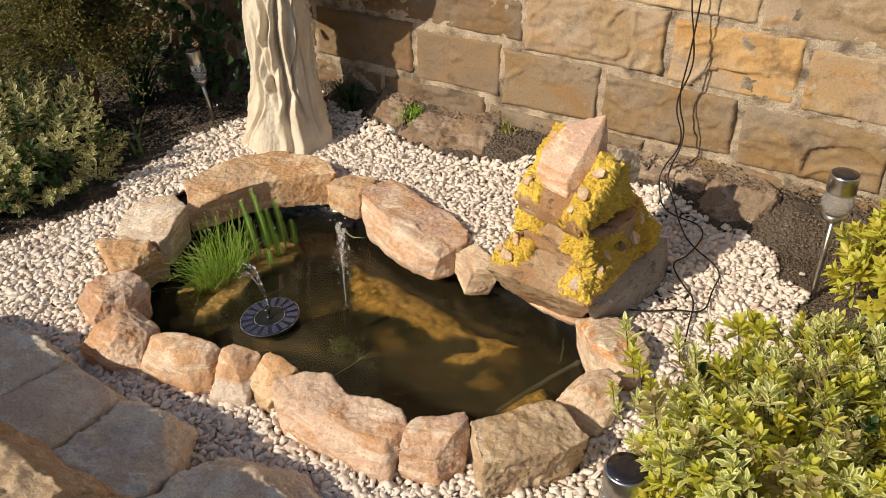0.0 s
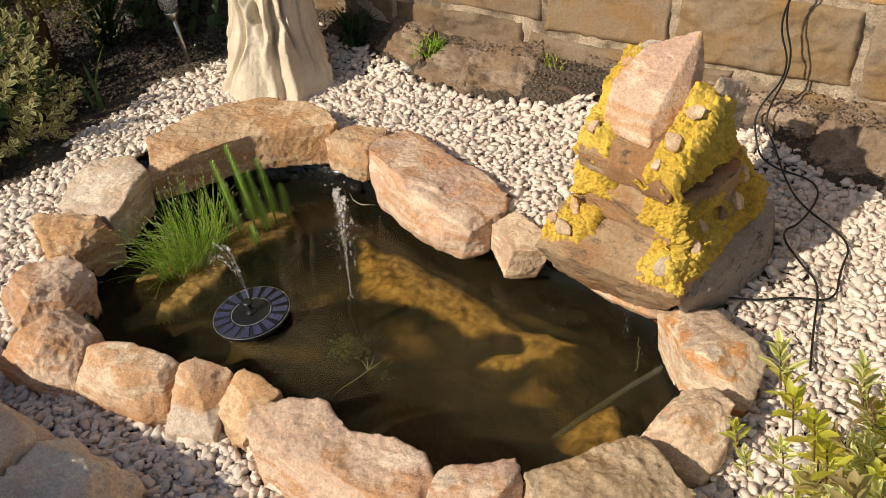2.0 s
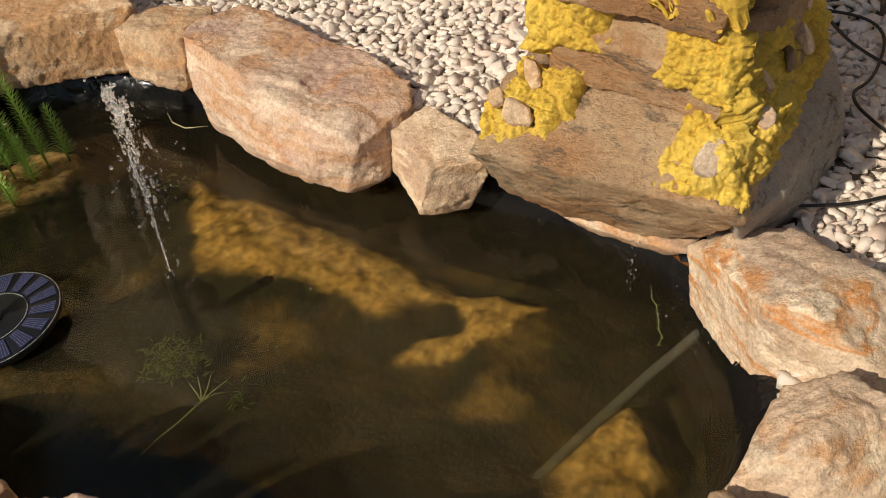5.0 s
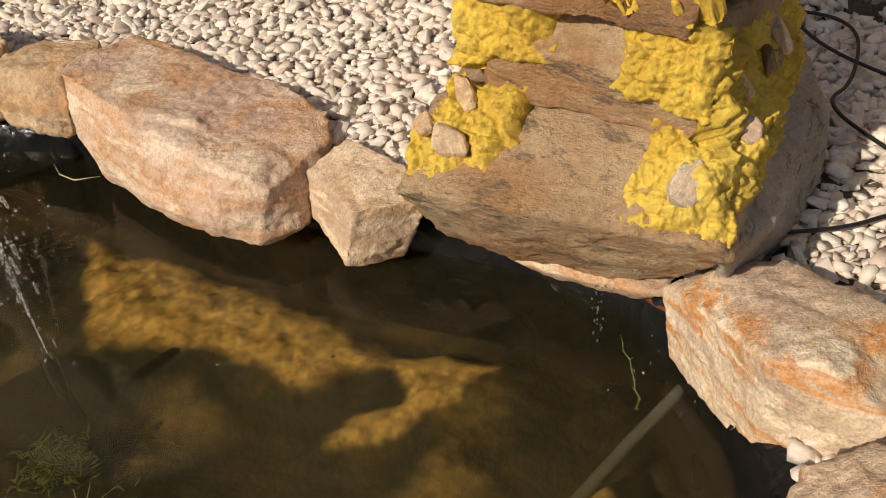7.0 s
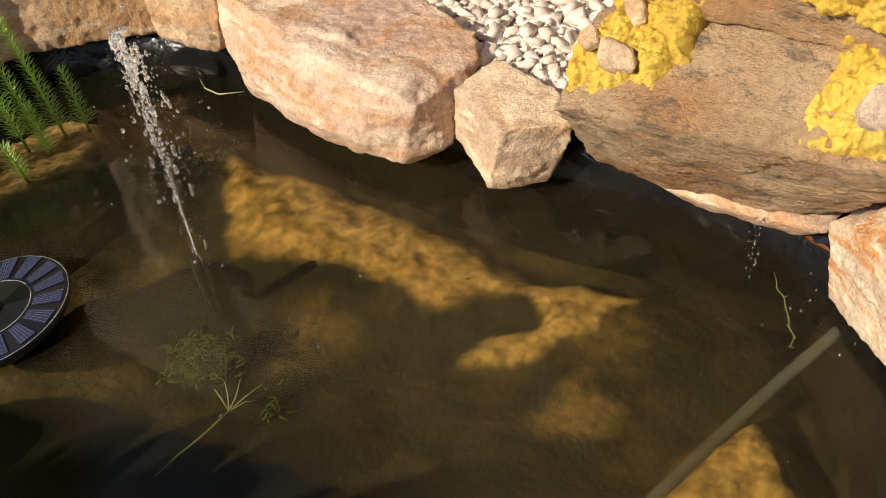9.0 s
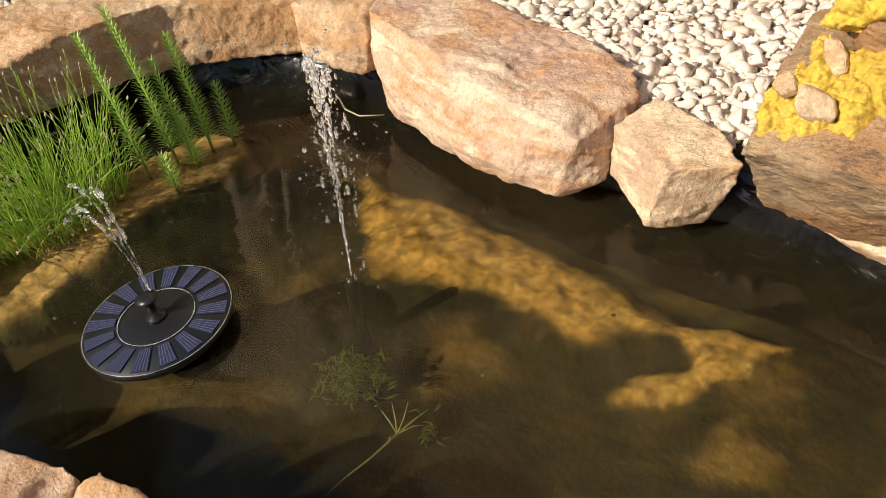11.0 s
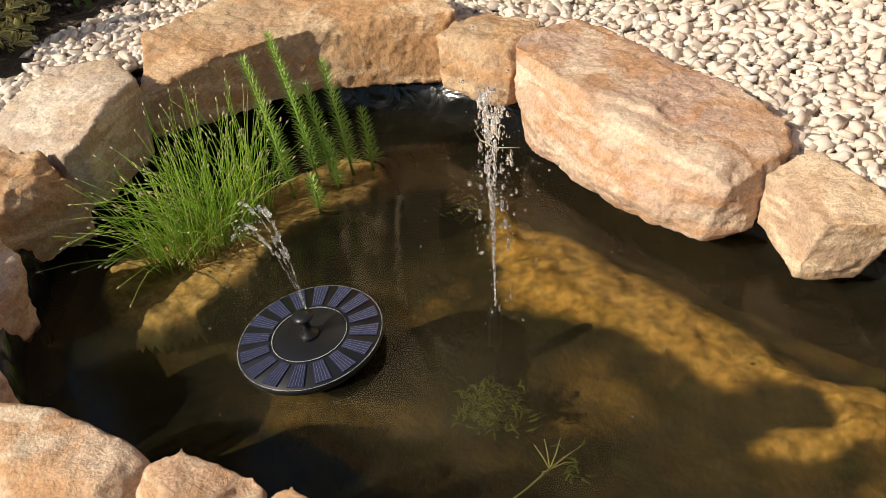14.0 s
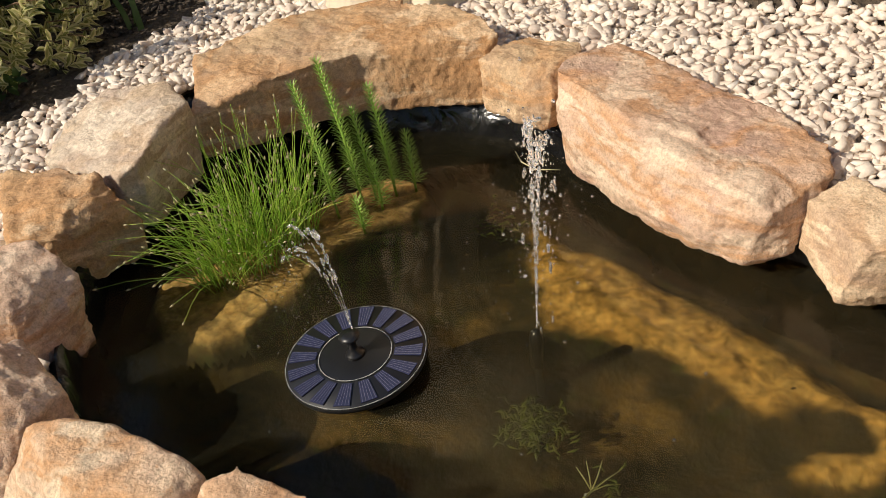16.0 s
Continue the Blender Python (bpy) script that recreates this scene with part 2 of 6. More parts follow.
def floor_mat():
    k = Mat("pond floor silt", 0.95)
    v = k.place(vary=False)
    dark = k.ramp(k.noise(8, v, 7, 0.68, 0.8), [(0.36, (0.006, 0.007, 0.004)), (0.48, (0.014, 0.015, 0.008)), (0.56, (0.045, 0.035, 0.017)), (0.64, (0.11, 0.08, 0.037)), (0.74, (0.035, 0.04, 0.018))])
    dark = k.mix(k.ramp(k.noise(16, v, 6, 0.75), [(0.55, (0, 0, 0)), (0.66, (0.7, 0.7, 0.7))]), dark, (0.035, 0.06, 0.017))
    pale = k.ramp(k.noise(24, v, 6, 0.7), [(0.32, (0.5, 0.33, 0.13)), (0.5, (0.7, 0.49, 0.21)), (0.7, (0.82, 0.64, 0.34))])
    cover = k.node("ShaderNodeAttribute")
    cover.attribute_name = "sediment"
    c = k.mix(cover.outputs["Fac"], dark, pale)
    c = k.mix(0.7, c, k.ramp(k.noise(80, v, 5, 0.7), [(0.38, (0.35, 0.33, 0.28)), (0.6, (1.2, 1.15, 1.05))]), "MULTIPLY")
    k.colour(c)
    k.bump(k.noise(38, v, 4, 0.6), 0.5, 0.01)
    return k.m


def murk_mat():
    """A veil of silt hanging in the water."""
    m = bpy.data.materials.new("suspended silt")
    m.use_nodes = True
    t = m.node_tree
    t.nodes.clear()
    out = t.nodes.new("ShaderNodeOutputMaterial")
    clear = t.nodes.new("ShaderNodeBsdfTransparent")
    clear.inputs[0].default_value = col(0.9, 0.868, 0.765)
    cloud = t.nodes.new("ShaderNodeBsdfDiffuse")
    cloud.inputs[0].default_value = col(0.25, 0.21, 0.125)
    tc = t.nodes.new("ShaderNodeTexCoord")
    nz = t.nodes.new("ShaderNodeTexNoise")
    nz.inputs["Scale"].default_value = 5
    nz.inputs["Detail"].default_value = 7
    nz.inputs["Roughness"].default_value = 0.62
    nz.inputs["Distortion"].default_value = 0.7
    rp = t.nodes.new("ShaderNodeMapRange")
    rp.inputs["From Min"].default_value, rp.inputs["From Max"].default_value = 0.36, 0.72
    rp.inputs["To Min"].default_value, rp.inputs["To Max"].default_value = 0.007, 0.036
    mixer = t.nodes.new("ShaderNodeMixShader")
    t.links.new(tc.outputs["Object"], nz.inputs["Vector"])
    t.links.new(nz.outputs["Fac"], rp.inputs["Value"])
    # veils thicken towards the near half, haze added to lift the shadowed water
    sep = t.nodes.new("ShaderNodeSeparateXYZ")
    t.links.new(tc.outputs["Object"], sep.inputs[0])
    near_haze = t.nodes.new("ShaderNodeMapRange")
    near_haze.inputs["From Min"].default_value, near_haze.inputs["From Max"].default_value = 1.4, 2.0
    near_haze.inputs["To Min"].default_value, near_haze.inputs["To Max"].default_value = 1.45, 0.2
    t.links.new(sep.outputs["Y"], near_haze.inputs["Value"])
    dense = t.nodes.new("ShaderNodeMath")
    dense.operation = "MULTIPLY"
    t.links.new(rp.outputs[0], dense.inputs[0])
    t.links.new(near_haze.outputs[0], dense.inputs[1])
    t.links.new(dense.outputs[0], mixer.inputs[0])
    t.links.new(clear.outputs[0], mixer.inputs[1])
    t.links.new(cloud.outputs[0], mixer.inputs[2])
    t.links.new(mixer.outputs[0], out.inputs[0])
    return m


def water_mat():
    """Peaty still water: brown-tinted, with a mirror sheen that grows at low angles."""
    m = bpy.data.materials.new("peaty pond water")
    m.use_nodes = True
    t = m.node_tree
    t.nodes.clear()
    out = t.nodes.new("ShaderNodeOutputMaterial")
    clear = t.nodes.new("ShaderNodeBsdfTransparent")
    clear.inputs[0].default_value = col(0.82, 0.76, 0.58)
    gloss = t.nodes.new("ShaderNodeBsdfGlossy")
    gloss.inputs["Roughness"].default_value = 0.03
    gloss.inputs[0].default_value = col(0.95, 0.87, 0.74)
    fres = t.nodes.new("ShaderNodeFresnel")
    fres.inputs[0].default_value = 1.33
    mixer = t.nodes.new("ShaderNodeMixShader")
    tc = t.nodes.new("ShaderNodeTexCoord")
    nz = t.nodes.new("ShaderNodeTexNoise")
    nz.inputs["Scale"].default_value = 22
    nz.inputs["Detail"].default_value = 2
    bp = t.nodes.new("ShaderNodeBump")
    bp.inputs["Strength"].default_value = 0.16
    bp.inputs["Distance"].default_value = 0.003
    t.links.new(tc.outputs["Object"], nz.inputs["Vector"])
    # rings that spread from the falling jet
    far = t.nodes.new("ShaderNodeVectorMath")
    far.operation = "DISTANCE"
    far.inputs[1].default_value = (-1.27, 1.715, WATER)
    warp = t.nodes.new("ShaderNodeTexNoise")
    warp.inputs["Scale"].default_value = 26
    t.links.new(tc.outputs["Object"], warp.inputs["Vector"])
    t.links.new(tc.outputs["Object"], far.inputs[0])

    def sums(op, a, b):
        n = t.nodes.new("ShaderNodeMath")
        n.operation = op
        for i, w in ((0, a), (1, b)):
            if isinstance(w, bpy.types.NodeSocket):
                t.links.new(w, n.inputs[i])
            else:
                n.inputs[i].default_value = w
        return n.outputs[0]

    phase = sums("ADD", sums("MULTIPLY", far.outputs["Value"], 270.0), sums("MULTIPLY", warp.outputs["Fac"], 6.0))
    fade = t.nodes.new("ShaderNodeMapRange")
    fade.inputs["From Min"].default_value, fade.inputs["From Max"].default_value = 0.0, 0.2
    fade.inputs["To Min"].default_value, fade.inputs["To Max"].default_value = 1.0, 0.0
    t.links.new(far.outputs["Value"], fade.inputs["Value"])
    rings = sums("MULTIPLY", sums("SINE", phase, 0.0), sums("POWER", fade.outputs[0], 1.6))
    t.links.new(sums("ADD", nz.outputs["Fac"], sums("MULTIPLY", rings, 0.16)), bp.inputs["Height"])
    for n in (gloss, fres):
        t.links.new(bp.outputs[0], n.inputs["Normal"])
    t.links.new(fres.outputs[0], mixer.inputs[0])
    murk = t.nodes.new("ShaderNodeBsdfDiffuse")
    murk.inputs[0].default_value = col(0.18, 0.165, 0.1)
    body = t.nodes.new("ShaderNodeMixShader")
    body.inputs[0].default_value = 0.04
    t.links.new(clear.outputs[0], body.inputs[1])
    t.links.new(murk.outputs[0], body.inputs[2])
    t.links.new(body.outputs[0], mixer.inputs[1])
    t.links.new(gloss.outputs[0], mixer.inputs[2])
    t.links.new(mixer.outputs[0], out.inputs[0])
    return m


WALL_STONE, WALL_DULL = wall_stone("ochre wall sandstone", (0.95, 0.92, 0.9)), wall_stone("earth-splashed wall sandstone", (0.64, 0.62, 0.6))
# darker tint holds both splashed soil and the shade beside the statue
WALL_SHADED = wall_stone("soil- and shade-darkened wall sandstone", (0.5, 0.46, 0.43))
MORTAR, SOIL, GRAVEL = mortar(), soil(), gravel_mat()
LINER, WATER_MAT, MURK = liner_mat(), water_mat(), murk_mat()
FLOOR = floor_mat()
FOAM = silt_mat("yellow mortar", (0.52, 0.33, 0.045), (0.67, 0.45, 0.06), (0.76, 0.56, 0.12))


# ---- building helpers ----
def mesh_object(name, verts, faces, material, smooth=True):
    me = bpy.data.meshes.new(name)
    me.from_pydata([tuple(v) for v in verts], [], faces)
    if smooth:
        me.polygons.foreach_set("use_smooth", [True] * len(me.polygons))
    for mm in material if isinstance(material, (list, tuple)) else (material,):
        me.materials.append(mm)
    me.update()
    return new(name, me)


def under(ob, parent):
    """Hang ob under parent, staying where it is."""
    ob.parent = parent
    ob.matrix_parent_inverse = (Matrix.Translation(parent.location) @ parent.rotation_euler.to_matrix().to_4x4()).inverted()
    return ob


def part(name, bm, material, parent, label="", smooth=True):
    me = bpy.data.meshes.new(name)
    for f in bm.faces:
        f.smooth = smooth
    bm.to_mesh(me)
    bm.free()
    for mm in material if isinstance(material, (list, tuple)) else (material,):
        me.materials.append(mm)
    ob = new(name, me)
    ob.parent = parent
    return tagged(ob, label)


def thing(name, x, y, z, label, category, group="", turn=0.0):
    ob = new(name)
    ob.empty_display_size = 0.05
    ob.location = (x, y, z)
    ob.rotation_euler = (0, 0, radians(turn))
    return tagged(ob, label, category, group)


def tube(bm, pts, radii, sides=6, cap=True):
    """A tapered tube along pts in bm."""
    rings = []
    for i, p in enumerate(pts):
        p = Vector(p)
        d = (Vector(pts[min(i + 1, len(pts) - 1)]) - Vector(pts[max(i - 1, 0)])).normalized()
        a = d.orthogonal().normalized() if abs(d.z) > 0.99 else d.cross(Vector((0, 0, 1))).normalized()
        b = d.cross(a)
        r = radii[i] if isinstance(radii, (list, tuple)) else radii
        rings.append([bm.verts.new(p + (a * math.cos(2 * math.pi * k / sides) + b * math.sin(2 * math.pi * k / sides)) * r) for k in range(sides)])
    for r0, r1 in zip(rings, rings[1:]):
        for k in range(sides):
            bm.faces.new((r0[k], r0[(k + 1) % sides], r1[(k + 1) % sides], r1[k]))
    if cap:
        bm.faces.new(rings[0][::-1])
        bm.faces.new(rings[-1])


def lathe(bm, profile, sides=32):
    """Turn (radius, height) pairs round the z axis."""
    rings = [[bm.verts.new((r * math.cos(2 * math.pi * k / sides), r * math.sin(2 * math.pi * k / sides), z)) for k in range(sides)] for r, z in profile]
    for r0, r1 in zip(rings, rings[1:]):
        for k in range(sides):
            bm.faces.new((r0[k], r0[(k + 1) % sides], r1[(k + 1) % sides], r1[k]))
    bm.faces.new(rings[0][::-1])
    bm.faces.new(rings[-1])


def inside(x, y, poly):
    hit = False
    for (x0, y0), (x1, y1) in zip(poly, poly[1:] + poly[:1]):
        if (y0 > y) != (y1 > y) and x < (x1 - x0) * (y - y0) / (y1 - y0) + x0:
            hit = not hit
    return hit


def sample_loop(poly, n, soft=2):
    """n even points round a closed polygon (rows of numbers), with corners eased."""
    p = np.array(poly, float)
    q = np.vstack([p, p[:1]])
    seg = np.linalg.norm(np.diff(q[:, :2], axis=0), axis=1)
    s = np.concatenate([[0], np.cumsum(seg)])
    u = np.linspace(0, s[-1], n, endpoint=False)
    out = np.stack([np.interp(u, s, q[:, k]) for k in range(q.shape[1])], 1)
    for _ in range(soft):
        out = (np.roll(out, 1, 0) + 2 * out + np.roll(out, -1, 0)) / 4
    return out


def relief(p, side, seed, rough, bed):
    """Broken-stone relief at a place: lumps, chipped facets, bedding ledges on the sides, grain."""
    q = Vector((p[0] + seed * 3.1, p[1] - seed * 1.7, p[2] + seed * 0.9))
    f = noise.voronoi(q * 10)[0]
    out = 0.75 * noise.noise(q * 8) + 0.5 * noise.noise(q * 21) + 0.36 * noise.noise(q * 50) + 0.3 * noise.noise(q * 105) + 0.22 * noise.noise(q * 200)
    out -= 0.9 * max(0.0, noise.noise(q * 33 + Vector((4, 1, 7))) - 0.3) + 0.3 * abs(noise.noise(q * 14 - Vector((2, 5, 1))))
    out += 0.55 * (0.35 - f[0]) - 0.4 * max(0.0, 0.14 - (f[1] - f[0]))
    out += bed * side * noise.noise(Vector((q.x * 9, q.y * 9, q.z * 55)))
    return rough * out


FOOTPRINTS = []


def remeshed(bm, voxel):
    """The solid in bm as an even skin of small faces: vertices, normals and faces."""
    me = bpy.data.meshes.new("solid")
    bm.to_mesh(me)
    bm.free()
    ob = bpy.data.objects.new("solid", me)
    scene.collection.objects.link(ob)
    mod = ob.modifiers.new("skin", "REMESH")
    mod.mode, mod.voxel_size = "VOXEL", voxel
    out = bpy.data.meshes.new_from_object(ob.evaluated_get(bpy.context.evaluated_depsgraph_get()))
    bpy.data.objects.remove(ob)
    bpy.data.meshes.remove(me)
    return out


def stone_mesh(top, base_z, bottom=None, flare=0.006, dome=0.008, rough=0.009, seed=1, voxel=0.0046, chips=3, bed=0.12):
    """A broken block. top: corners (x, y, z) of its upper face; bottom: corners (x, y) of its foot, or None for straight sides."""
    t = np.array(top, float)
    c = t[:, :2].mean(0)
    if bottom is None:
        d = t[:, :2] - c
        bot = t[:, :2] + d / np.maximum(np.linalg.norm(d, axis=1)[:, None], 1e-6) * flare
    else:
        bot = np.array(bottom, float)
    t[:, :2] = c + (t[:, :2] - c) * 1.04
    bot = c + (bot - c) * 1.05
    n = len(t)
    bm = bmesh.new()
    up = [bm.verts.new((*p[:2] - c, p[2] - base_z)) for p in t]
    lo = [bm.verts.new((*p - c, 0)) for p in bot]
    mid = bm.verts.new((0, 0, t[:, 2].mean() - base_z + dome))
    for i in range(n):
        j = (i + 1) % n
        bm.faces.new((up[i], up[j], mid))
        bm.faces.new((lo[i], lo[j], up[j], up[i]))
    bm.faces.new(lo[::-1])
    bmesh.ops.recalc_face_normals(bm, faces=bm.faces[:])
    # knock off a few corners, as a hammer would
    rnd = random.Random(seed)
    for _ in range(chips):
        v = rnd.choice([v for v in bm.verts if v.co.z > 0.02 and math.hypot(v.co.x, v.co.y) > 0.02] or list(bm.verts))
        nor = (Vector((v.co.x, v.co.y, 0)).normalized() + Vector((rnd.uniform(-0.5, 0.5), rnd.uniform(-0.5, 0.5), rnd.uniform(0.3, 1.6)))).normalized()
        cut = bmesh.ops.bisect_plane(bm, geom=bm.verts[:] + bm.edges[:] + bm.faces[:], plane_co=v.co - nor * rnd.uniform(0.004, 0.01), plane_no=nor, clear_outer=True)
        rim = [e for e in cut["geom_cut"] if isinstance(e, bmesh.types.BMEdge)]
        if rim:
            bmesh.ops.holes_fill(bm, edges=bm.edges[:], sides=0)
    FOOTPRINTS.append([tuple(p) for p in bot])
    return weathered(bm, np.array([c[0], c[1], base_z]), rough, seed, voxel, bed)


def hull_mesh(lobes, base_z, foot=0.9, rough=0.008, seed=1, voxel=0.0042, bed=0.12, grow=1.01):
    """A broken rock with sharp arrises: the union of a few faceted lobes, each given by its corners, standing on a foot drawn in a little."""
    every = np.array([p for lobe in lobes for p in lobe], float)
    c = np.array([*every[:, :2].mean(0), base_z])
    bm = bmesh.new()
    for lobe in lobes:
        p = np.array(lobe, float)
        m = p.mean(0)
        p = m + (p - m) * grow
        low = np.column_stack([m[:2] + (p[:, :2] - m[:2]) * foot, np.full(len(p), base_z)])
        vs = [bm.verts.new(q - c) for q in np.vstack([p, low])]
        bmesh.ops.convex_hull(bm, input=vs)
        bmesh.ops.delete(bm, geom=[v for v in vs if v.is_valid and not v.link_faces], context="VERTS")
    bmesh.ops.recalc_face_normals(bm, faces=bm.faces[:])
    for lobe in lobes:
        p = np.array(lobe, float)[:, :2]
        m = p.mean(0)
        p = p[np.argsort(np.arctan2(*(p - m).T))]
        FOOTPRINTS.append([tuple(m + (q - m) * 0.97) for q in p])
    return weathered(bm, c, rough, seed, voxel, bed)


def weathered(bm, origin, rough, seed, voxel, bed):
    """Skins the solid evenly, eases it and gives it the relief of broken stone."""
    bmesh.ops.triangulate(bm, faces=bm.faces[:])
    me = remeshed(bm, voxel)
    m = len(me.vertices)
    v, nor = np.empty(m * 3), np.empty(m * 3)
    me.vertices.foreach_get("co", v)
    # even out the terraces left by the skin
    pair = np.empty(len(me.edges) * 2, dtype=np.int64)
    me.edges.foreach_get("vertices", pair)
    pair = pair.reshape(-1, 2)
    v = v.reshape(-1, 3)
    weight = np.bincount(pair.ravel(), minlength=m)[:, None]
    for step in range(4):
        total = np.stack([np.bincount(pair[:, 0], v[pair[:, 1], k], m) + np.bincount(pair[:, 1], v[pair[:, 0], k], m) for k in range(3)], 1)
        v = v + (0.6 if step % 2 == 0 else -0.45) * (total / weight - v)
    me.vertices.foreach_set("co", v.ravel())
    me.update()
    me.vertices.foreach_get("normal", nor)
    nor = nor.reshape(-1, 3)
    push = np.array([relief(p, 1 - abs(e[2]), seed, rough, bed) for p, e in zip(v + origin, nor)])
    me.vertices.foreach_set("co", (v + nor * push[:, None]).ravel())
    me.polygons.foreach_set("use_smooth", [True] * len(me.polygons))
    me.update()
    return me, origin


def rock(name, material, label, lobes, base_z, parent=None, group="", category="rock", **kw):
    me, origin = hull_mesh(lobes, base_z, **kw)
    return placed(name, me, origin, material, label, parent, category, group)


def stone(name, material, label, top, base_z, category="rock", group="", parent=None, **kw):
    me, origin = stone_mesh(top, base_z, **kw)
    return placed(name, me, origin, material, label, parent, category, group)


def placed(name, me, origin, material, label, parent, category, group):
    me.materials.append(material)
    ob = new(name, me)
    ob.location = origin
    if parent:
        ob.location = Vector(origin) - parent.location
        ob.parent = parent
        return tagged(ob, label)
    return tagged(ob, label, category, group)


def flat(pts, z):
    return [(x, y, z) for x, y in pts]


# ---- ground and pond basin ----
POND = [(-2.06, 1.77), (-2.05, 1.87), (-1.94, 1.955), (-1.8, 2.0), (-1.67, 2.085), (-1.53, 2.11), (-1.42, 2.075), (-1.27, 2.05), (-1.1, 2.01), (-0.94, 1.995),
        (-0.76, 1.99), (-0.62, 1.92), (-0.54, 1.82), (-0.495, 1.68), (-0.515, 1.56), (-0.605, 1.43), (-0.74, 1.35), (-0.92, 1.325), (-1.12, 1.305), (-1.34, 1.285), (-1.5, 1.27),
        (-1.63, 1.3), (-1.75, 1.38), (-1.85, 1.5), (-1.93, 1.6), (-2.01, 1.69)]


HOLE = [(-1.28 + (x + 1.28) * (1 + (0.034 if y > 1.5 else 0.008) / math.hypot(x + 1.28, y - 1.65)), 1.65 + (y - 1.65) * (1 + (0.034 if y > 1.5 else 0.008) / math.hypot(x + 1.28, y - 1.65))) for x, y in POND]


def ground_z(x, y):
    z = 0.095 * min(max(y - 1.15, 0.0), 1.6)
    if y > 2.46:
        z += 0.10 * min((y - 2.46) / 0.17, 1.0) ** 0.8
    return z


def build_ground():
    xs = np.concatenate([[-400, -60, -15, -7, -5], np.arange(-4.2, 1.61, 0.03), [2.2, 3, 5, 9, 20, 70, 400]])
    ys = np.concatenate([[-400, -60, -15, -6, -3, -1.5, -0.7], np.arange(-0.2, 2.7, 0.03), [3.0, 4, 7, 15, 60, 400]])
    verts, faces = [], []
    for y in ys:
        for x in xs:
            z = ground_z(x, y) + 0.012 * noise.noise(Vector((x * 6, y * 6, 0))) + 0.006 * noise.noise(Vector((x * 19, y * 19, 3)))
            if inside(x, y, HOLE):
                z = -0.6
            verts.append((x, y, z))
    w = len(xs)
    for j in range(len(ys) - 1):
        for i in range(w - 1):
            a = j * w + i
            faces.append((a, a + 1, a + w + 1, a + w))
    ob = mesh_object("ground", verts, faces, SOIL)
    tagged(ob, "dark brown garden soil with crumbs and stones", "ground", kind="structure")


def build_pond():
    loop = sample_loop([(x, y) for x, y in POND], 120, 3)
    c = np.array([-1.28, 1.65])
    d = loop - c
    d /= np.linalg.norm(d, axis=1)[:, None]
    levels = [(0.05, 0.056), (0.03, 0.05), (0.012, 0.03), (0.004, -0.005), (-0.004, -0.05), (-0.012, -0.09), (-0.03, -0.2), (-0.06, -0.33), (-0.1, -0.37)]
    verts, faces = [], []
    for off, level in levels:
        for k, p in enumerate(loop):
            q = p + d[k] * (off if p[1] > 1.5 else min(off, 0.02))
            z = level
            if z > 0:
                z = min(z, ground_z(*q) + 0.015)
            wob = 0.006 * noise.noise(Vector((q[0] * 14, q[1] * 14, z * 9)))
            verts.append((q[0] + d[k][0] * wob, q[1] + d[k][1] * wob, z + wob * 0.6))
    n = len(loop)
    for j in range(len(levels) - 1):
        for k in range(n):
            a, b = j * n + k, j * n + (k + 1) % n
            faces.append((a, a + n, b + n, b))
    ob = mesh_object("pond_liner", verts, faces, LINER)
    tagged(ob, "glossy black rubber pond liner with wrinkled rim", "pond liner", kind="structure")
    # floor of silt, with a raised shelf along the rocks
    verts, faces, index = [], [], {}
    step = 0.008
    for j in range(150):
        for i in range(225):
            x, y = -2.15 + i * step, 1.15 + j * step
            if inside(x, y, POND):
                index[i, j] = len(verts)
                verts.append((x, y, floor_z(x, y)))
    for (i, j), a in list(index.items()):
        q = [index.get(k) for k in ((i + 1, j), (i + 1, j + 1), (i, j + 1))]
        if None not in q:
            faces.append((a, *q))
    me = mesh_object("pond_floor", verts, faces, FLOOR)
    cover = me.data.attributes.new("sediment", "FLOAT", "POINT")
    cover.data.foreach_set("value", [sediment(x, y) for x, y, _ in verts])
    tagged(me, "silt-covered pond floor with ochre shelf under water", "pond floor", kind="structure")
    loop = sample_loop([(x, y) for x, y in POND], 120, 3)
    bm = bmesh.new()
    bm.faces.new([bm.verts.new((*(p + e * 0.012), WATER)) for p, e in zip(loop, d)])
    bmesh.ops.recalc_face_normals(bm, faces=bm.faces[:])
    for f in bm.faces:
        if f.normal.z < 0:
            f.normal_flip()
    me = bpy.data.meshes.new("water")
    bm.to_mesh(me)
    bm.free()
    me.materials.append(WATER_MAT)
    pool = tagged(new("water", me), "still dark peaty pond water", "water", kind="structure")
    pool.visible_shadow = False
    for k, z in enumerate((-0.02, -0.031, -0.044, -0.06)):
        verts = [(*(c + (p - c) * f), z + 0.003 * noise.noise(Vector((*(c + (p - c) * f) * 7, k)))) for f in np.linspace(1.0, 0.0, 26)[:-1] for p in loop]
        faces = [(r * n + i, r * n + (i + 1) % n, (r + 1) * n + (i + 1) % n, (r + 1) * n + i) for r in range(24) for i in range(n)]
        faces.append(tuple(24 * n + i for i in range(n)))
        veil = mesh_object("murky_water", verts, faces, MURK)
        veil.visible_shadow = False
        tagged(veil, "veil of brown silt hanging in the water", "water", kind="structure")


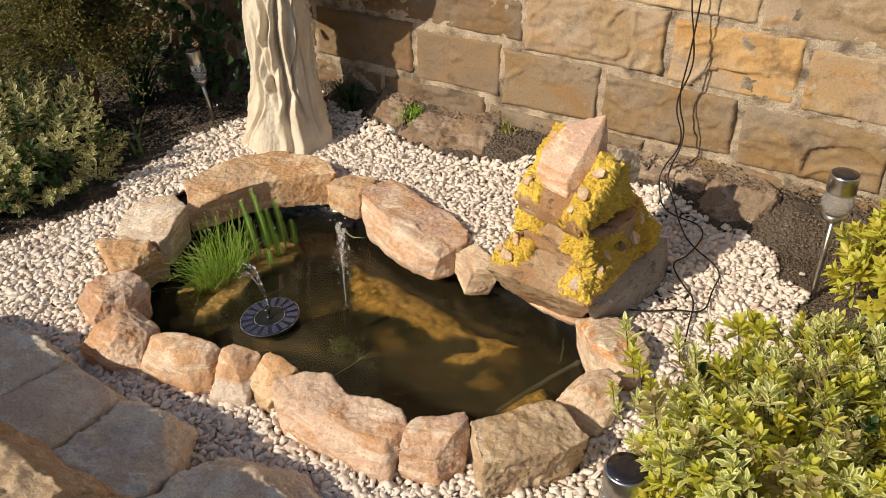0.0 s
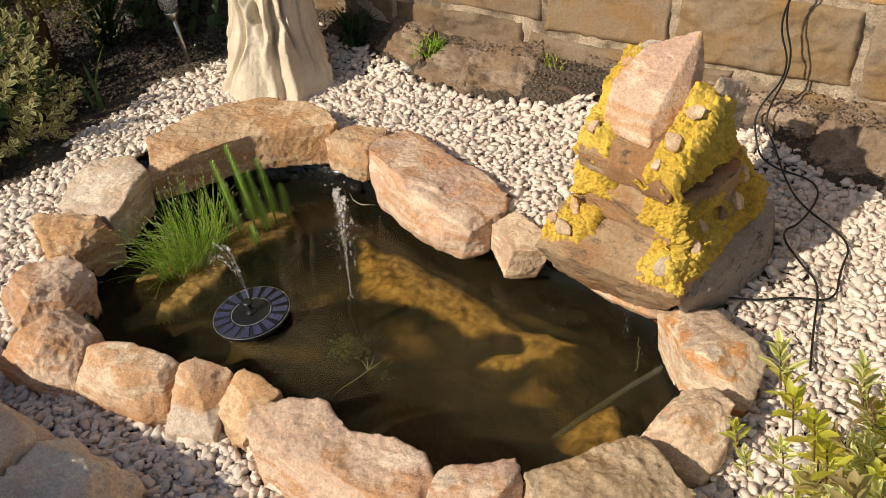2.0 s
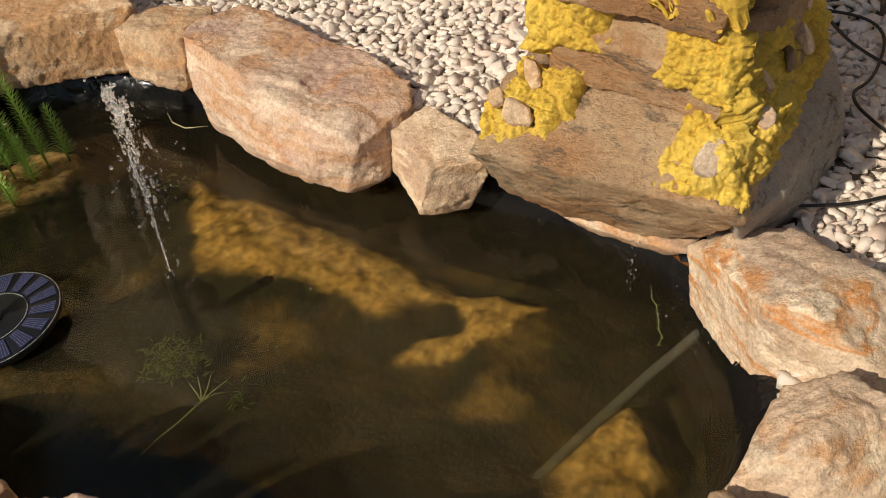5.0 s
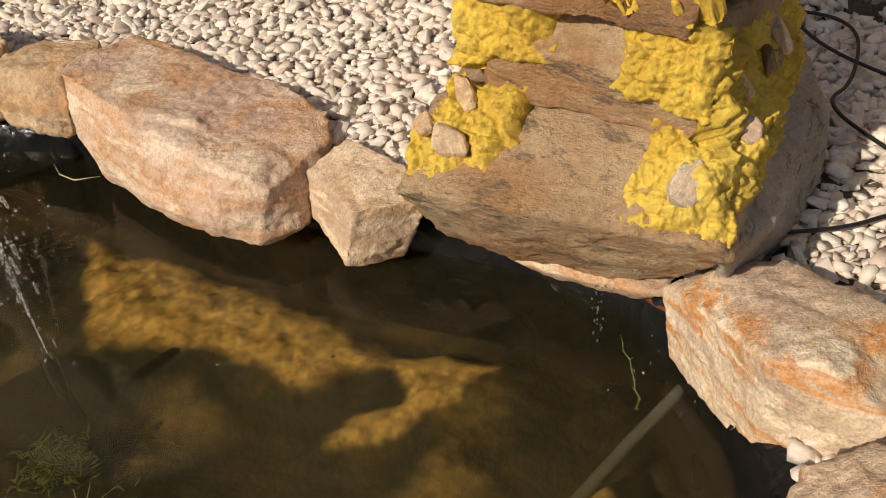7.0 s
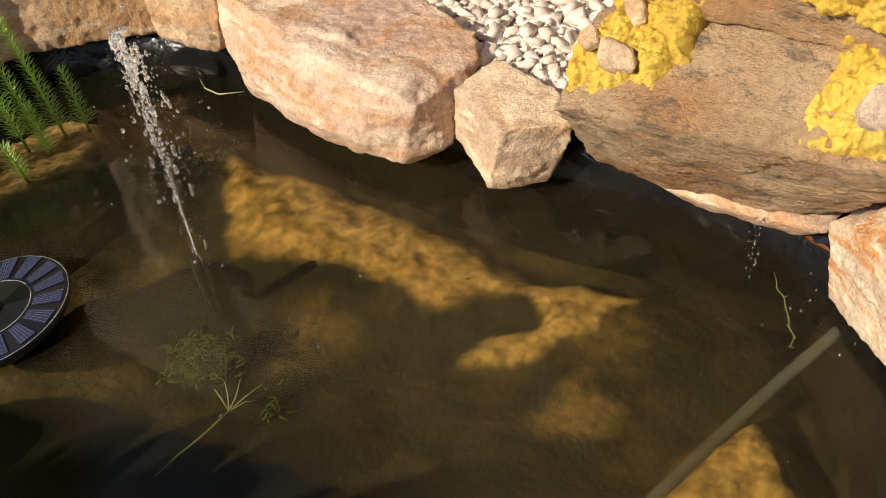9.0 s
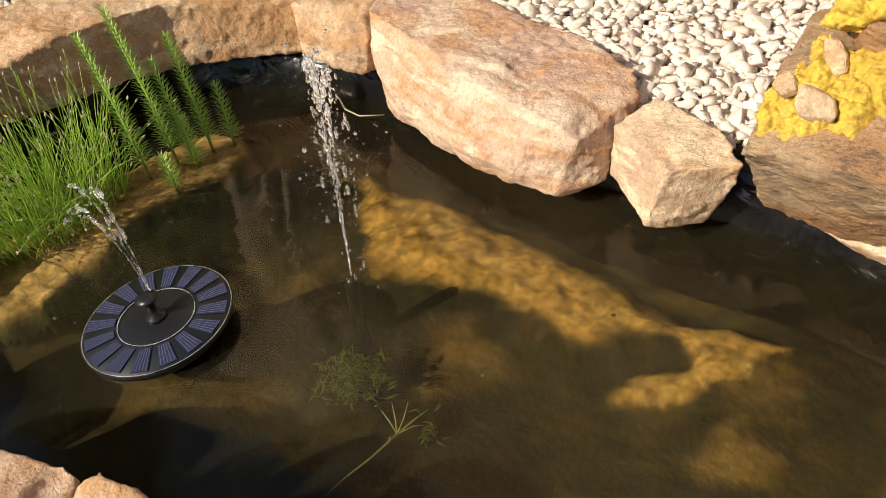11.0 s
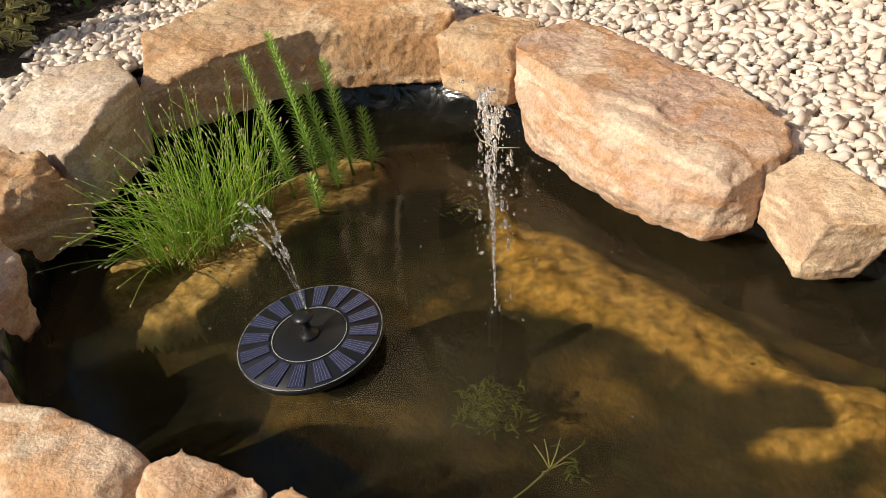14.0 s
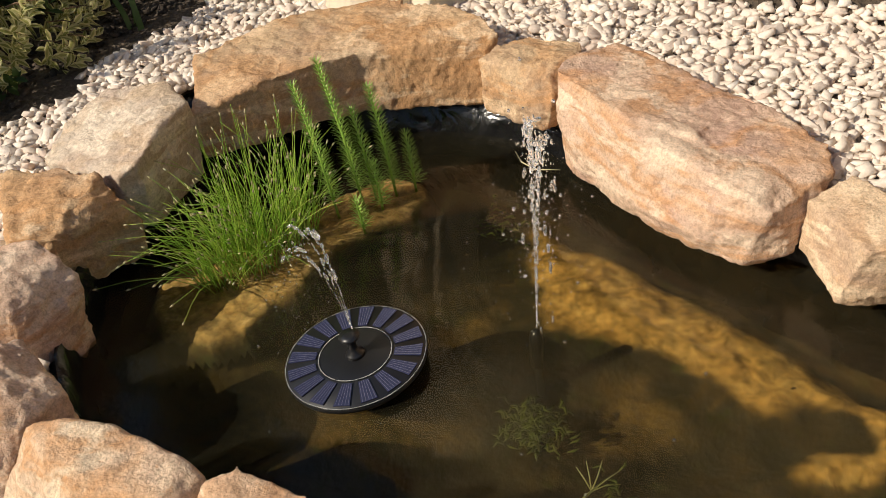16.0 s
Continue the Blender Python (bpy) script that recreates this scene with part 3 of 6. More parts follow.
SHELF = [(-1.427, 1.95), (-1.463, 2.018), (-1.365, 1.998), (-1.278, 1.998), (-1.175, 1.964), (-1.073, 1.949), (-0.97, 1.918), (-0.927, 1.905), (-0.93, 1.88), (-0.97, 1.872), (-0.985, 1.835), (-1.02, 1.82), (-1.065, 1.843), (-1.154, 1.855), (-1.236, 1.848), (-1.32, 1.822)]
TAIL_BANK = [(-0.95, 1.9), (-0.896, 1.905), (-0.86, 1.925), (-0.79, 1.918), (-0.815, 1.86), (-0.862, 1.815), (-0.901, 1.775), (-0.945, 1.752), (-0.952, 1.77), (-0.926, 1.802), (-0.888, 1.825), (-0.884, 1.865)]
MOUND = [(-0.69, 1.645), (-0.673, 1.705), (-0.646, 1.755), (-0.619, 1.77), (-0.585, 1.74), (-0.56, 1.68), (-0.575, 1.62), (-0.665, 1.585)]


def rise(x, y, poly, soft):
    """1 well inside a polygon, 0 well outside, easing over soft metres."""
    d = min(math.hypot(x - a - (b - a) * u, y - e - (f - e) * u) for (a, e), (b, f) in zip(poly, poly[1:] + poly[:1])
            for u in (max(0.0, min(1.0, ((x - a) * (b - a) + (y - e) * (f - e)) / ((b - a) ** 2 + (f - e) ** 2))),))
    s = max(0.0, min(1.0, 0.5 + (d if inside(x, y, poly) else -d) / soft))
    return s * s * (3 - 2 * s)


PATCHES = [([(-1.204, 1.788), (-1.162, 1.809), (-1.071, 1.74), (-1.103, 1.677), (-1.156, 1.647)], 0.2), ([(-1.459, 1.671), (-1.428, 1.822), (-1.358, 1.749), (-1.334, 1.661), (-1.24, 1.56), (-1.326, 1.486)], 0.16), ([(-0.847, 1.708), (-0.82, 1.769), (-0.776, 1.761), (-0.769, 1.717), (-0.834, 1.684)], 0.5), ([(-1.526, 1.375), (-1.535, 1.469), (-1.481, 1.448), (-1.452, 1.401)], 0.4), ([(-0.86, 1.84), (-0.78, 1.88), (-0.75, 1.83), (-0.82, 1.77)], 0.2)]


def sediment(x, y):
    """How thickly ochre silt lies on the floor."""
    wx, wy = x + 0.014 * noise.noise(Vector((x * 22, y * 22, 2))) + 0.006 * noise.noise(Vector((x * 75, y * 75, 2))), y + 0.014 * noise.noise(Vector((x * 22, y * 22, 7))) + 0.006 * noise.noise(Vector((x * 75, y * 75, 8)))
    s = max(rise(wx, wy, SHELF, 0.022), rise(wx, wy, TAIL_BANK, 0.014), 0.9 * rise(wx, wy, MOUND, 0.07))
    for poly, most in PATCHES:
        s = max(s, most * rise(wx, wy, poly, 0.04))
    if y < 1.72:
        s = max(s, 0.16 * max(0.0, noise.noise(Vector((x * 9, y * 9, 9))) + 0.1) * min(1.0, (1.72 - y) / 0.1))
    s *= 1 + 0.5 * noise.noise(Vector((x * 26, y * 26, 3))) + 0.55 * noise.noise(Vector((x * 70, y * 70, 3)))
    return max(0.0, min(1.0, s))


def floor_z(x, y):
    wx, wy = x + 0.012 * noise.noise(Vector((x * 16, y * 16, 2))), y + 0.012 * noise.noise(Vector((x * 14, y * 14, 7)))
    low = -0.124 + 0.015 * noise.noise(Vector((x * 4, y * 4, 1))) + 0.012 * noise.noise(Vector((x * 11, y * 11, 4)))
    # near floor is raised to shorten the rim stones' shadows, not a seen shelf
    ledge = max(0.0, min(1.0, (1.75 - y) / 0.25))
    low += 0.055 * ledge * ledge * (3 - 2 * ledge)
    high = -0.1 + 0.012 * noise.noise(Vector((x * 15, y * 15, 5))) + 0.008 * noise.noise(Vector((x * 45, y * 45, 5)))
    up = max(rise(wx, wy, SHELF, 0.09), 0.9 * rise(wx, wy, TAIL_BANK, 0.05), 0.9 * rise(wx, wy, MOUND, 0.06))
    hump = rise(wx, wy, MOUND, 0.05)
    return low + max(0.0, high - low) * up + 0.03 * hump


def island(outline, top):
    """A thin gravelly mat of silt and roots just under the water, on a keel that stands on the floor."""
    verts, faces, index, cover = [], [], {}, []
    for j in range(104):
        for i in range(78):
            x, y = -1.9 + i * 0.006, 1.38 + j * 0.006
            up = rise(x + 0.012 * noise.noise(Vector((x * 20, y * 20, 1))), y + 0.012 * noise.noise(Vector((x * 20, y * 20, 6))), outline, 0.03)
            if up > 0:
                index[i, j] = len(verts)
                dip = 0.006 * max(0.0, min(1.0, (1.64 - y) / 0.08))
                pebble = noise.voronoi(Vector((x * 75, y * 75, 0.3)))[0][0]
                verts.append((x, y, top - dip - 0.036 * (1 - up ** 0.6) + 0.003 * noise.noise(Vector((x * 60, y * 60, 3))) + 0.008 * (0.4 - pebble)))
                cover.append(max(0.0, min(1.0, (0.85 - 16 * dip) * up ** 3 * (1.15 - 0.5 * pebble + 0.35 * noise.noise(Vector((x * 25, y * 25, 0)))))))
    n = len(verts)
    verts += [(x, y, min(z - 0.006, -0.05 - 0.11 * rise(x, y, outline, 0.14))) for x, y, z in verts]
    for (i, j), a in list(index.items()):
        q = [index.get(k) for k in ((i + 1, j), (i + 1, j + 1), (i, j + 1))]
        if None not in q:
            faces += [(a, *q), tuple(k + n for k in (a, *q))[::-1]]
    mound = mesh_object("planting_mound", verts, faces, FLOOR)
    layer = mound.data.attributes.new("sediment", "FLOAT", "POINT")
    layer.data.foreach_set("value", cover + [0.0] * n)
    tagged(mound, "submerged ochre gravel mound carrying water plants", "planting mound")


build_ground()
build_pond()
island([(-1.752, 1.478), (-1.672, 1.447), (-1.611, 1.474), (-1.583, 1.516), (-1.592, 1.56), (-1.592, 1.626), (-1.614, 1.715), (-1.588, 1.785), (-1.566, 1.843), (-1.572, 1.9), (-1.63, 1.93), (-1.68, 1.915), (-1.71, 1.84), (-1.75, 1.7), (-1.8, 1.57)], -0.016)

# ---- rim stones ----
RIM = "stones round the pond"
rock("rim_stone", STONE_TAN, "long curved tan sandstone rock edging the pond", [[(-2.014, 1.835, 0.16), (-1.992, 1.914, 0.17), (-1.95, 2.03, 0.174), (-1.9, 1.726, 0.122), (-1.844, 1.824, 0.15), (-1.81, 1.905, 0.155), (-1.925, 1.82, 0.06), (-1.865, 1.88, 0.06), (-1.99, 1.9, 0.06)],
      [(-1.965, 1.98, 0.172), (-1.941, 2.057, 0.175), (-1.89, 2.121, 0.175), (-1.82, 2.15, 0.175), (-1.838, 1.845, 0.152), (-1.805, 1.912, 0.155), (-1.76, 2.01, 0.155), (-1.785, 1.958, 0.06), (-1.86, 1.89, 0.06), (-1.93, 2.04, 0.06), (-1.83, 2.12, 0.06)],
      [(-1.9, 2.11, 0.175), (-1.736, 2.172, 0.175), (-1.66, 2.167, 0.17), (-1.606, 2.137, 0.16), (-1.615, 2.105, 0.11), (-1.785, 1.97, 0.154), (-1.744, 2.035, 0.156), (-1.69, 2.078, 0.15), (-1.635, 2.108, 0.09), (-1.745, 2.015, 0.07), (-1.82, 2.11, 0.06), (-1.65, 2.14, 0.06)]], 0.045, group=RIM, seed=1, foot=0.97, rough=0.007)
rock("rim_stone", STONE_TAN, "small pitted tan sandstone lump", [[(-1.6, 2.07, 0.14), (-1.6, 2.115, 0.15), (-1.57, 2.165, 0.155), (-1.482, 2.196, 0.15), (-1.45, 2.14, 0.15), (-1.475, 2.09, 0.155), (-1.453, 2.052, 0.1), (-1.488, 2.042, 0.09), (-1.585, 2.058, 0.11), (-1.53, 2.07, 0.155)]], 0.055, group=RIM, seed=2)
rock("rim_stone", STONE_PINK, "large flat-topped pink sandstone rock with overhanging edge", [[(-1.452, 2.06, 0.16), (-1.455, 2.11, 0.16), (-1.42, 2.2, 0.153), (-1.35, 2.185, 0.15), (-1.31, 2.155, 0.148), (-1.3, 1.99, 0.15), (-1.34, 1.977, 0.05), (-1.44, 2.04, 0.1), (-1.41, 2.01, 0.08), (-1.2, 2.0, 0.145), (-1.2, 2.13, 0.142), (-1.25, 1.94, 0.05)],
      [(-1.31, 2.15, 0.147), (-1.165, 2.135, 0.142), (-1.055, 2.082, 0.13), (-1.035, 2.04, 0.118), (-1.048, 1.965, 0.03), (-1.098, 1.925, 0.018), (-1.07, 1.925, 0.1), (-1.1, 1.925, 0.122), (-1.17, 1.918, 0.05), (-1.25, 1.938, 0.05), (-1.27, 1.965, 0.143), (-1.36, 2.0, 0.12), (-1.35, 2.05, 0.155)]], 0.012, group=RIM, seed=3, foot=0.8, rough=0.007)
rock("rim_stone", STONE_BUFF, "small angular sandstone rock with a shaded end", [[(-1.045, 1.984, 0.1), (-1.026, 2.01, 0.11), (-1.01, 2.04, 0.12), (-0.92, 2.01, 0.11), (-0.882, 1.955, 0.1), (-0.89, 1.96, 0.06), (-0.93, 1.942, 0.03), (-0.977, 1.917, 0.012), (-1.046, 1.976, 0.035), (-0.955, 1.912, 0.1)]], 0.004, group=RIM, seed=4, rough=0.006, foot=0.6)
rock("rim_stone", STONE_PALE, "whitish block-shaped sandstone rock", [[(-2.03, 1.54, 0.1), (-2.073, 1.612, 0.12), (-2.078, 1.7, 0.14), (-1.98, 1.75, 0.155), (-1.888, 1.715, 0.15), (-1.857, 1.634, 0.152), (-1.83, 1.575, 0.135), (-1.845, 1.545, 0.12), (-1.9, 1.735, 0.1), (-1.894, 1.65, 0.04), (-1.885, 1.585, 0.03)]], 0.02, group=RIM, seed=5, rough=0.006)
rock("rim_stone", STONE_TAN, "rough tan rock leaning over the water", [[(-2.06, 1.478, 0.1), (-2.02, 1.455, 0.09), (-1.95, 1.525, 0.12), (-1.866, 1.535, 0.128), (-1.815, 1.535, 0.105), (-1.806, 1.545, 0.075), (-1.815, 1.535, 0.05), (-1.825, 1.455, 0.035), (-1.82, 1.42, 0.095), (-1.866, 1.39, 0.1), (-1.835, 1.46, 0.12)]], 0.0, group=RIM, seed=6, rough=0.01)
rock("rim_stone", STONE_PINK, "pinkish orange rock beside the gravel", [[(-1.87, 1.25, 0.075), (-1.865, 1.276, 0.11), (-1.86, 1.334, 0.12), (-1.8, 1.395, 0.125), (-1.755, 1.4, 0.11), (-1.735, 1.405, 0.08), (-1.72, 1.375, 0.04), (-1.705, 1.3, 0.01), (-1.73, 1.32, 0.09), (-1.768, 1.217, 0.06), (-1.77, 1.27, 0.115)]], -0.02, group=RIM, seed=7, rough=0.009)
rock("rim_stone", STONE_PINK, "wedge-shaped pink sandstone rock with an orange foot", [[(-1.664, 1.235, 0.128), (-1.56, 1.225, 0.112), (-1.538, 1.213, 0.1), (-1.517, 1.158, 0.04), (-1.604, 1.122, 0.03), (-1.714, 1.12, 0.05), (-1.6, 1.138, 0.103), (-1.685, 1.17, 0.11), (-1.59, 1.165, 0.128), (-1.67, 1.29, 0.1), (-1.56, 1.27, 0.09), (-1.67, 1.29, 0.0), (-1.55, 1.27, 0.0)]], -0.02, group=RIM, seed=8)
rock("rim_stone", STONE_PEACH, "blocky buff sandstone rock with a rounded face", [[(-1.522, 1.215, 0.112), (-1.49, 1.232, 0.126), (-1.427, 1.257, 0.127), (-1.35, 1.27, 0.122), (-1.328, 1.272, 0.11), (-1.33, 1.252, 0.08), (-1.312, 1.206, 0.03), (-1.35, 1.172, 0.03), (-1.525, 1.157, 0.04), (-1.512, 1.18, 0.085), (-1.39, 1.185, 0.095), (-1.34, 1.225, 0.115), (-1.46, 1.2, 0.12), (-1.49, 1.275, 0.05), (-1.34, 1.29, 0.05)]], -0.02, group=RIM, seed=9, rough=0.006, foot=0.88)
rock("rim_stone", STONE_SEAM, "small two-tone sandstone rock with pale foot", [[(-1.318, 1.262, 0.13), (-1.297, 1.284, 0.136), (-1.27, 1.292, 0.131), (-1.225, 1.303, 0.121), (-1.217, 1.298, 0.108), (-1.225, 1.258, 0.08), (-1.196, 1.204, 0.04), (-1.235, 1.193, 0.035), (-1.294, 1.172, 0.035), (-1.288, 1.205, 0.08), (-1.26, 1.24, 0.125), (-1.3, 1.29, 0.04), (-1.22, 1.31, 0.04)]], -0.02, group=RIM, seed=10, rough=0.006, foot=0.88)
rock("rim_stone", STONE_TAN, "narrow upright tan rock", [[(-1.204, 1.292, 0.13), (-1.189, 1.304, 0.136), (-1.16, 1.309, 0.131), (-1.1, 1.306, 0.116), (-1.108, 1.281, 0.112), (-1.139, 1.252, 0.105), (-1.136, 1.213, 0.04), (-1.182, 1.222, 0.045), (-1.222, 1.247, 0.07), (-1.208, 1.271, 0.1)]], -0.02, group=RIM, seed=11, foot=0.88)
rock("rim_stone", STONE_PINK, "long pink sandstone rock with layered face", [[(-1.115, 1.217, 0.115), (-1.117, 1.24, 0.126), (-1.075, 1.281, 0.131), (-1.022, 1.311, 0.136), (-1.005, 1.312, 0.131), (-0.955, 1.291, 0.122), (-0.9, 1.28, 0.122), (-0.9, 1.215, 0.12), (-0.89, 1.172, 0.035), (-0.989, 1.176, 0.035), (-1.063, 1.181, 0.04), (-1.108, 1.21, 0.06), (-1.1, 1.203, 0.112), (-1.03, 1.2, 0.114), (-0.93, 1.198, 0.115)],
      [(-0.97, 1.285, 0.12), (-0.91, 1.287, 0.121), (-0.852, 1.308, 0.131), (-0.799, 1.303, 0.126), (-0.757, 1.272, 0.12), (-0.752, 1.25, 0.115), (-0.762, 1.225, 0.118), (-0.75, 1.182, 0.03), (-0.803, 1.168, 0.03), (-0.97, 1.175, 0.035), (-0.98, 1.2, 0.114), (-0.87, 1.197, 0.116), (-0.775, 1.2, 0.114)]], -0.02, group=RIM, seed=12, foot=0.88)
rock("rim_stone", STONE_PINK, "squat pink sandstone rock", [[(-0.758, 1.283, 0.122), (-0.745, 1.303, 0.13), (-0.655, 1.354, 0.149), (-0.639, 1.35, 0.142), (-0.625, 1.33, 0.126), (-0.617, 1.29, 0.05), (-0.744, 1.206, 0.11), (-0.746, 1.209, 0.05), (-0.751, 1.249, 0.13), (-0.66, 1.23, 0.1), (-0.65, 1.23, 0.03), (-0.64, 1.29, 0.145)]], -0.02, group=RIM, seed=13, foot=0.88)
rock("rim_stone", STONE_BROWN, "flat grey-brown slab rock with rough top", [[(-0.632, 1.338, 0.145), (-0.571, 1.418, 0.141), (-0.512, 1.523, 0.12), (-0.47, 1.5, 0.13), (-0.38, 1.451, 0.125), (-0.408, 1.371, 0.136), (-0.544, 1.24, 0.14), (-0.556, 1.245, 0.05), (-0.405, 1.385, 0.05), (-0.51, 1.38, 0.15)]], -0.01, group=RIM, seed=14, foot=0.88, rough=0.009)
rock("rim_stone", STONE_PEACH, "rounded pale pink rock", [[(-0.51, 1.535, 0.108), (-0.506, 1.557, 0.12), (-0.481, 1.648, 0.13), (-0.429, 1.675, 0.14), (-0.385, 1.64, 0.154), (-0.374, 1.589, 0.11), (-0.392, 1.53, 0.05), (-0.433, 1.528, 0.05), (-0.515, 1.528, 0.09), (-0.461, 1.555, 0.157), (-0.44, 1.6, 0.162)]], 0.0, group=RIM, seed=15, foot=0.88)
rock("rim_stone", STONE_BANDED, "leaning orange-banded sandstone rock", [[(-0.604, 1.88, 0.088), (-0.547, 1.888, 0.118), (-0.493, 1.897, 0.126), (-0.458, 1.845, 0.141), (-0.397, 1.825, 0.14), (-0.37, 1.812, 0.12), (-0.368, 1.7, 0.1), (-0.425, 1.705, 0.105), (-0.46, 1.725, 0.02), (-0.5, 1.768, 0.02), (-0.555, 1.832, 0.03), (-0.59, 1.871, 0.055), (-0.504, 1.738, 0.143), (-0.466, 1.728, 0.156), (-0.56, 1.83, 0.112)]], 0.0, group=RIM, seed=16, foot=0.88, rough=0.006)
BOULDERS = "weathered stone blocks of the low wall"
ROW = dict(group=BOULDERS, rough=0.013, voxel=0.006, foot=1.0, bed=0.3)
rock("stone_block", STONE_ROW, "weathered brown sandstone block with a mossy face", [[(-2.15, 1.06, 0.06), (-1.9, 1.1, 0.04), (-1.7, 1.085, 0.05), (-1.61, 1.06, 0.05), (-1.61, 1.02, 0.135), (-1.75, 1.04, 0.135), (-2.1, 1.0, 0.14), (-1.62, 0.77, 0.16), (-2.1, 0.77, 0.17)]], -0.05, seed=17, **ROW)
rock("stone_block", STONE_ROW, "flat-faced brown sandstone block in the low wall", [[(-1.6, 1.06, 0.05), (-1.46, 1.065, 0.035), (-1.595, 1.02, 0.133), (-1.46, 1.02, 0.098), (-1.425, 0.985, 0.105), (-1.615, 0.77, 0.165), (-1.36, 0.77, 0.16), (-1.5, 0.9, 0.152)]], -0.05, seed=18, **{**ROW, "rough": 0.006})
rock("stone_block", STONE_ROW, "rugged brown sandstone block with pits", [[(-1.45, 1.07, 0.03), (-1.24, 1.065, 0.05), (-1.19, 1.0, 0.06), (-1.43, 1.02, 0.085), (-1.27, 1.01, 0.135), (-1.2, 0.97, 0.11), (-1.345, 0.77, 0.165), (-1.1, 0.77, 0.16), (-1.09, 0.86, 0.15)]], -0.05, seed=19, **ROW)
rock("stone_block", STONE_ROW, "low brown sandstone block sloping into gravel", [[(-1.1, 1.06, 0.03), (-0.92, 1.09, 0.03), (-0.83, 1.04, 0.04), (-1.09, 0.99, 0.1), (-0.97, 1.0, 0.118), (-0.86, 0.96, 0.11), (-1.085, 0.77, 0.16), (-0.78, 0.77, 0.14), (-1.09, 0.88, 0.145)]], -0.05, seed=20, **ROW)
rock("stone_block", STONE_BROWN, "ochre-topped upper block of the low wall", [[(-2.1, 0.77, 0.2), (-1.4, 0.76, 0.2), (-2.1, 0.66, 0.42), (-1.32, 0.64, 0.385), (-2.1, 0.3, 0.4), (-1.32, 0.3, 0.37)]], -0.05, seed=61, **ROW)
rock("stone_block", STONE_BROWN, "sunlit ochre upper block of the low wall", [[(-1.39, 0.765, 0.2), (-1.1, 0.755, 0.2), (-1.31, 0.64, 0.375), (-1.04, 0.625, 0.37), (-1.31, 0.3, 0.39), (-1.03, 0.3, 0.39)]], -0.05, seed=62, **ROW)
rock("stone_block", STONE_BROWN, "upper end block of the low wall", [[(-1.09, 0.76, 0.19), (-0.82, 0.74, 0.18), (-1.03, 0.645, 0.34), (-0.8, 0.62, 0.31), (-1.02, 0.3, 0.36), (-0.78, 0.3, 0.33)]], -0.05, seed=63, **ROW)

CRUMB = silt_mat("crumbled mortar and soil", (0.15, 0.105, 0.068), (0.23, 0.16, 0.102), (0.32, 0.235, 0.155))
# darker copy of the crumbs, with the left bed's shade in its colours
CRUMB_SHADED = silt_mat("crumbled soil in shade colours", (0.028, 0.021, 0.015), (0.05, 0.037, 0.027), (0.085, 0.065, 0.047))

# ---- stacked rock waterfall ----
pile = thing("rock_waterfall", -0.68, 2.0, 0.1, "tiered sandstone rock waterfall bedded in yellow mortar", "waterfall")
SLABS = dict(parent=pile, bed=0.3, voxel=0.0045)
rock("base_slab", STONE_WET, "damp brown bottom slab jutting over the water", [[(-0.868, 1.84, 0.186), (-0.83, 1.83, 0.196), (-0.69, 1.822, 0.206), (-0.552, 1.794, 0.203), (-0.545, 1.81, 0.185), (-0.59, 1.892, 0.082), (-0.7, 1.912, 0.07), (-0.8, 1.93, 0.06), (-0.855, 1.935, 0.07), (-0.75, 1.935, 0.275), (-0.59, 1.88, 0.28), (-0.52, 2.07, 0.27), (-0.52, 2.22, 0.2), (-0.66, 2.24, 0.24), (-0.86, 2.12, 0.22), (-0.86, 1.95, 0.23)]], 0.064, rough=0.007, seed=21, foot=0.3, **SLABS)
rock("foot_stone", STONE_PEACH, "pale stone under the bottom slab", [[(-0.79, 1.93, 0.056), (-0.726, 1.91, 0.056), (-0.669, 1.9, 0.057), (-0.602, 1.897, 0.06), (-0.59, 1.93, 0.07), (-0.78, 1.94, 0.068), (-0.67, 1.908, 0.072), (-0.58, 2.1, 0.07), (-0.8, 2.1, 0.07)]], 0.035, rough=0.004, seed=22, foot=0.7, **SLABS)
rock("side_block", CEMENT, "grey cement-rendered flank of the bottom slab", [[(-0.555, 1.805, 0.19), (-0.515, 1.885, 0.175), (-0.462, 2.1, 0.17), (-0.48, 2.25, 0.18), (-0.55, 2.25, 0.2), (-0.57, 2.0, 0.24), (-0.575, 1.97, 0.06), (-0.465, 2.04, 0.06), (-0.45, 2.2, 0.06)]], 0.03, rough=0.007, seed=29, foot=0.5, **SLABS)
rock("middle_slab", STONE_WET, "damp brown middle slab with a dark wet ledge", [[(-0.795, 1.925, 0.286), (-0.585, 1.85, 0.292), (-0.58, 1.845, 0.318), (-0.79, 1.915, 0.318), (-0.77, 1.945, 0.355), (-0.588, 1.878, 0.36), (-0.53, 2.06, 0.35), (-0.56, 2.17, 0.34), (-0.8, 2.12, 0.33), (-0.83, 2.0, 0.3)]], 0.265, rough=0.006, seed=23, foot=0.97, **SLABS)
rock("upper_slab", STONE_RUST, "rust-brown upper slab with a shaded underside", [[(-0.812, 1.92, 0.375), (-0.6, 1.842, 0.377), (-0.598, 1.838, 0.398), (-0.812, 1.912, 0.402), (-0.76, 1.95, 0.458), (-0.64, 1.905, 0.456), (-0.57, 2.05, 0.46), (-0.6, 2.13, 0.45), (-0.79, 2.08, 0.44), (-0.56, 2.08, 0.39)]], 0.362, rough=0.005, seed=25, foot=0.97, **SLABS)
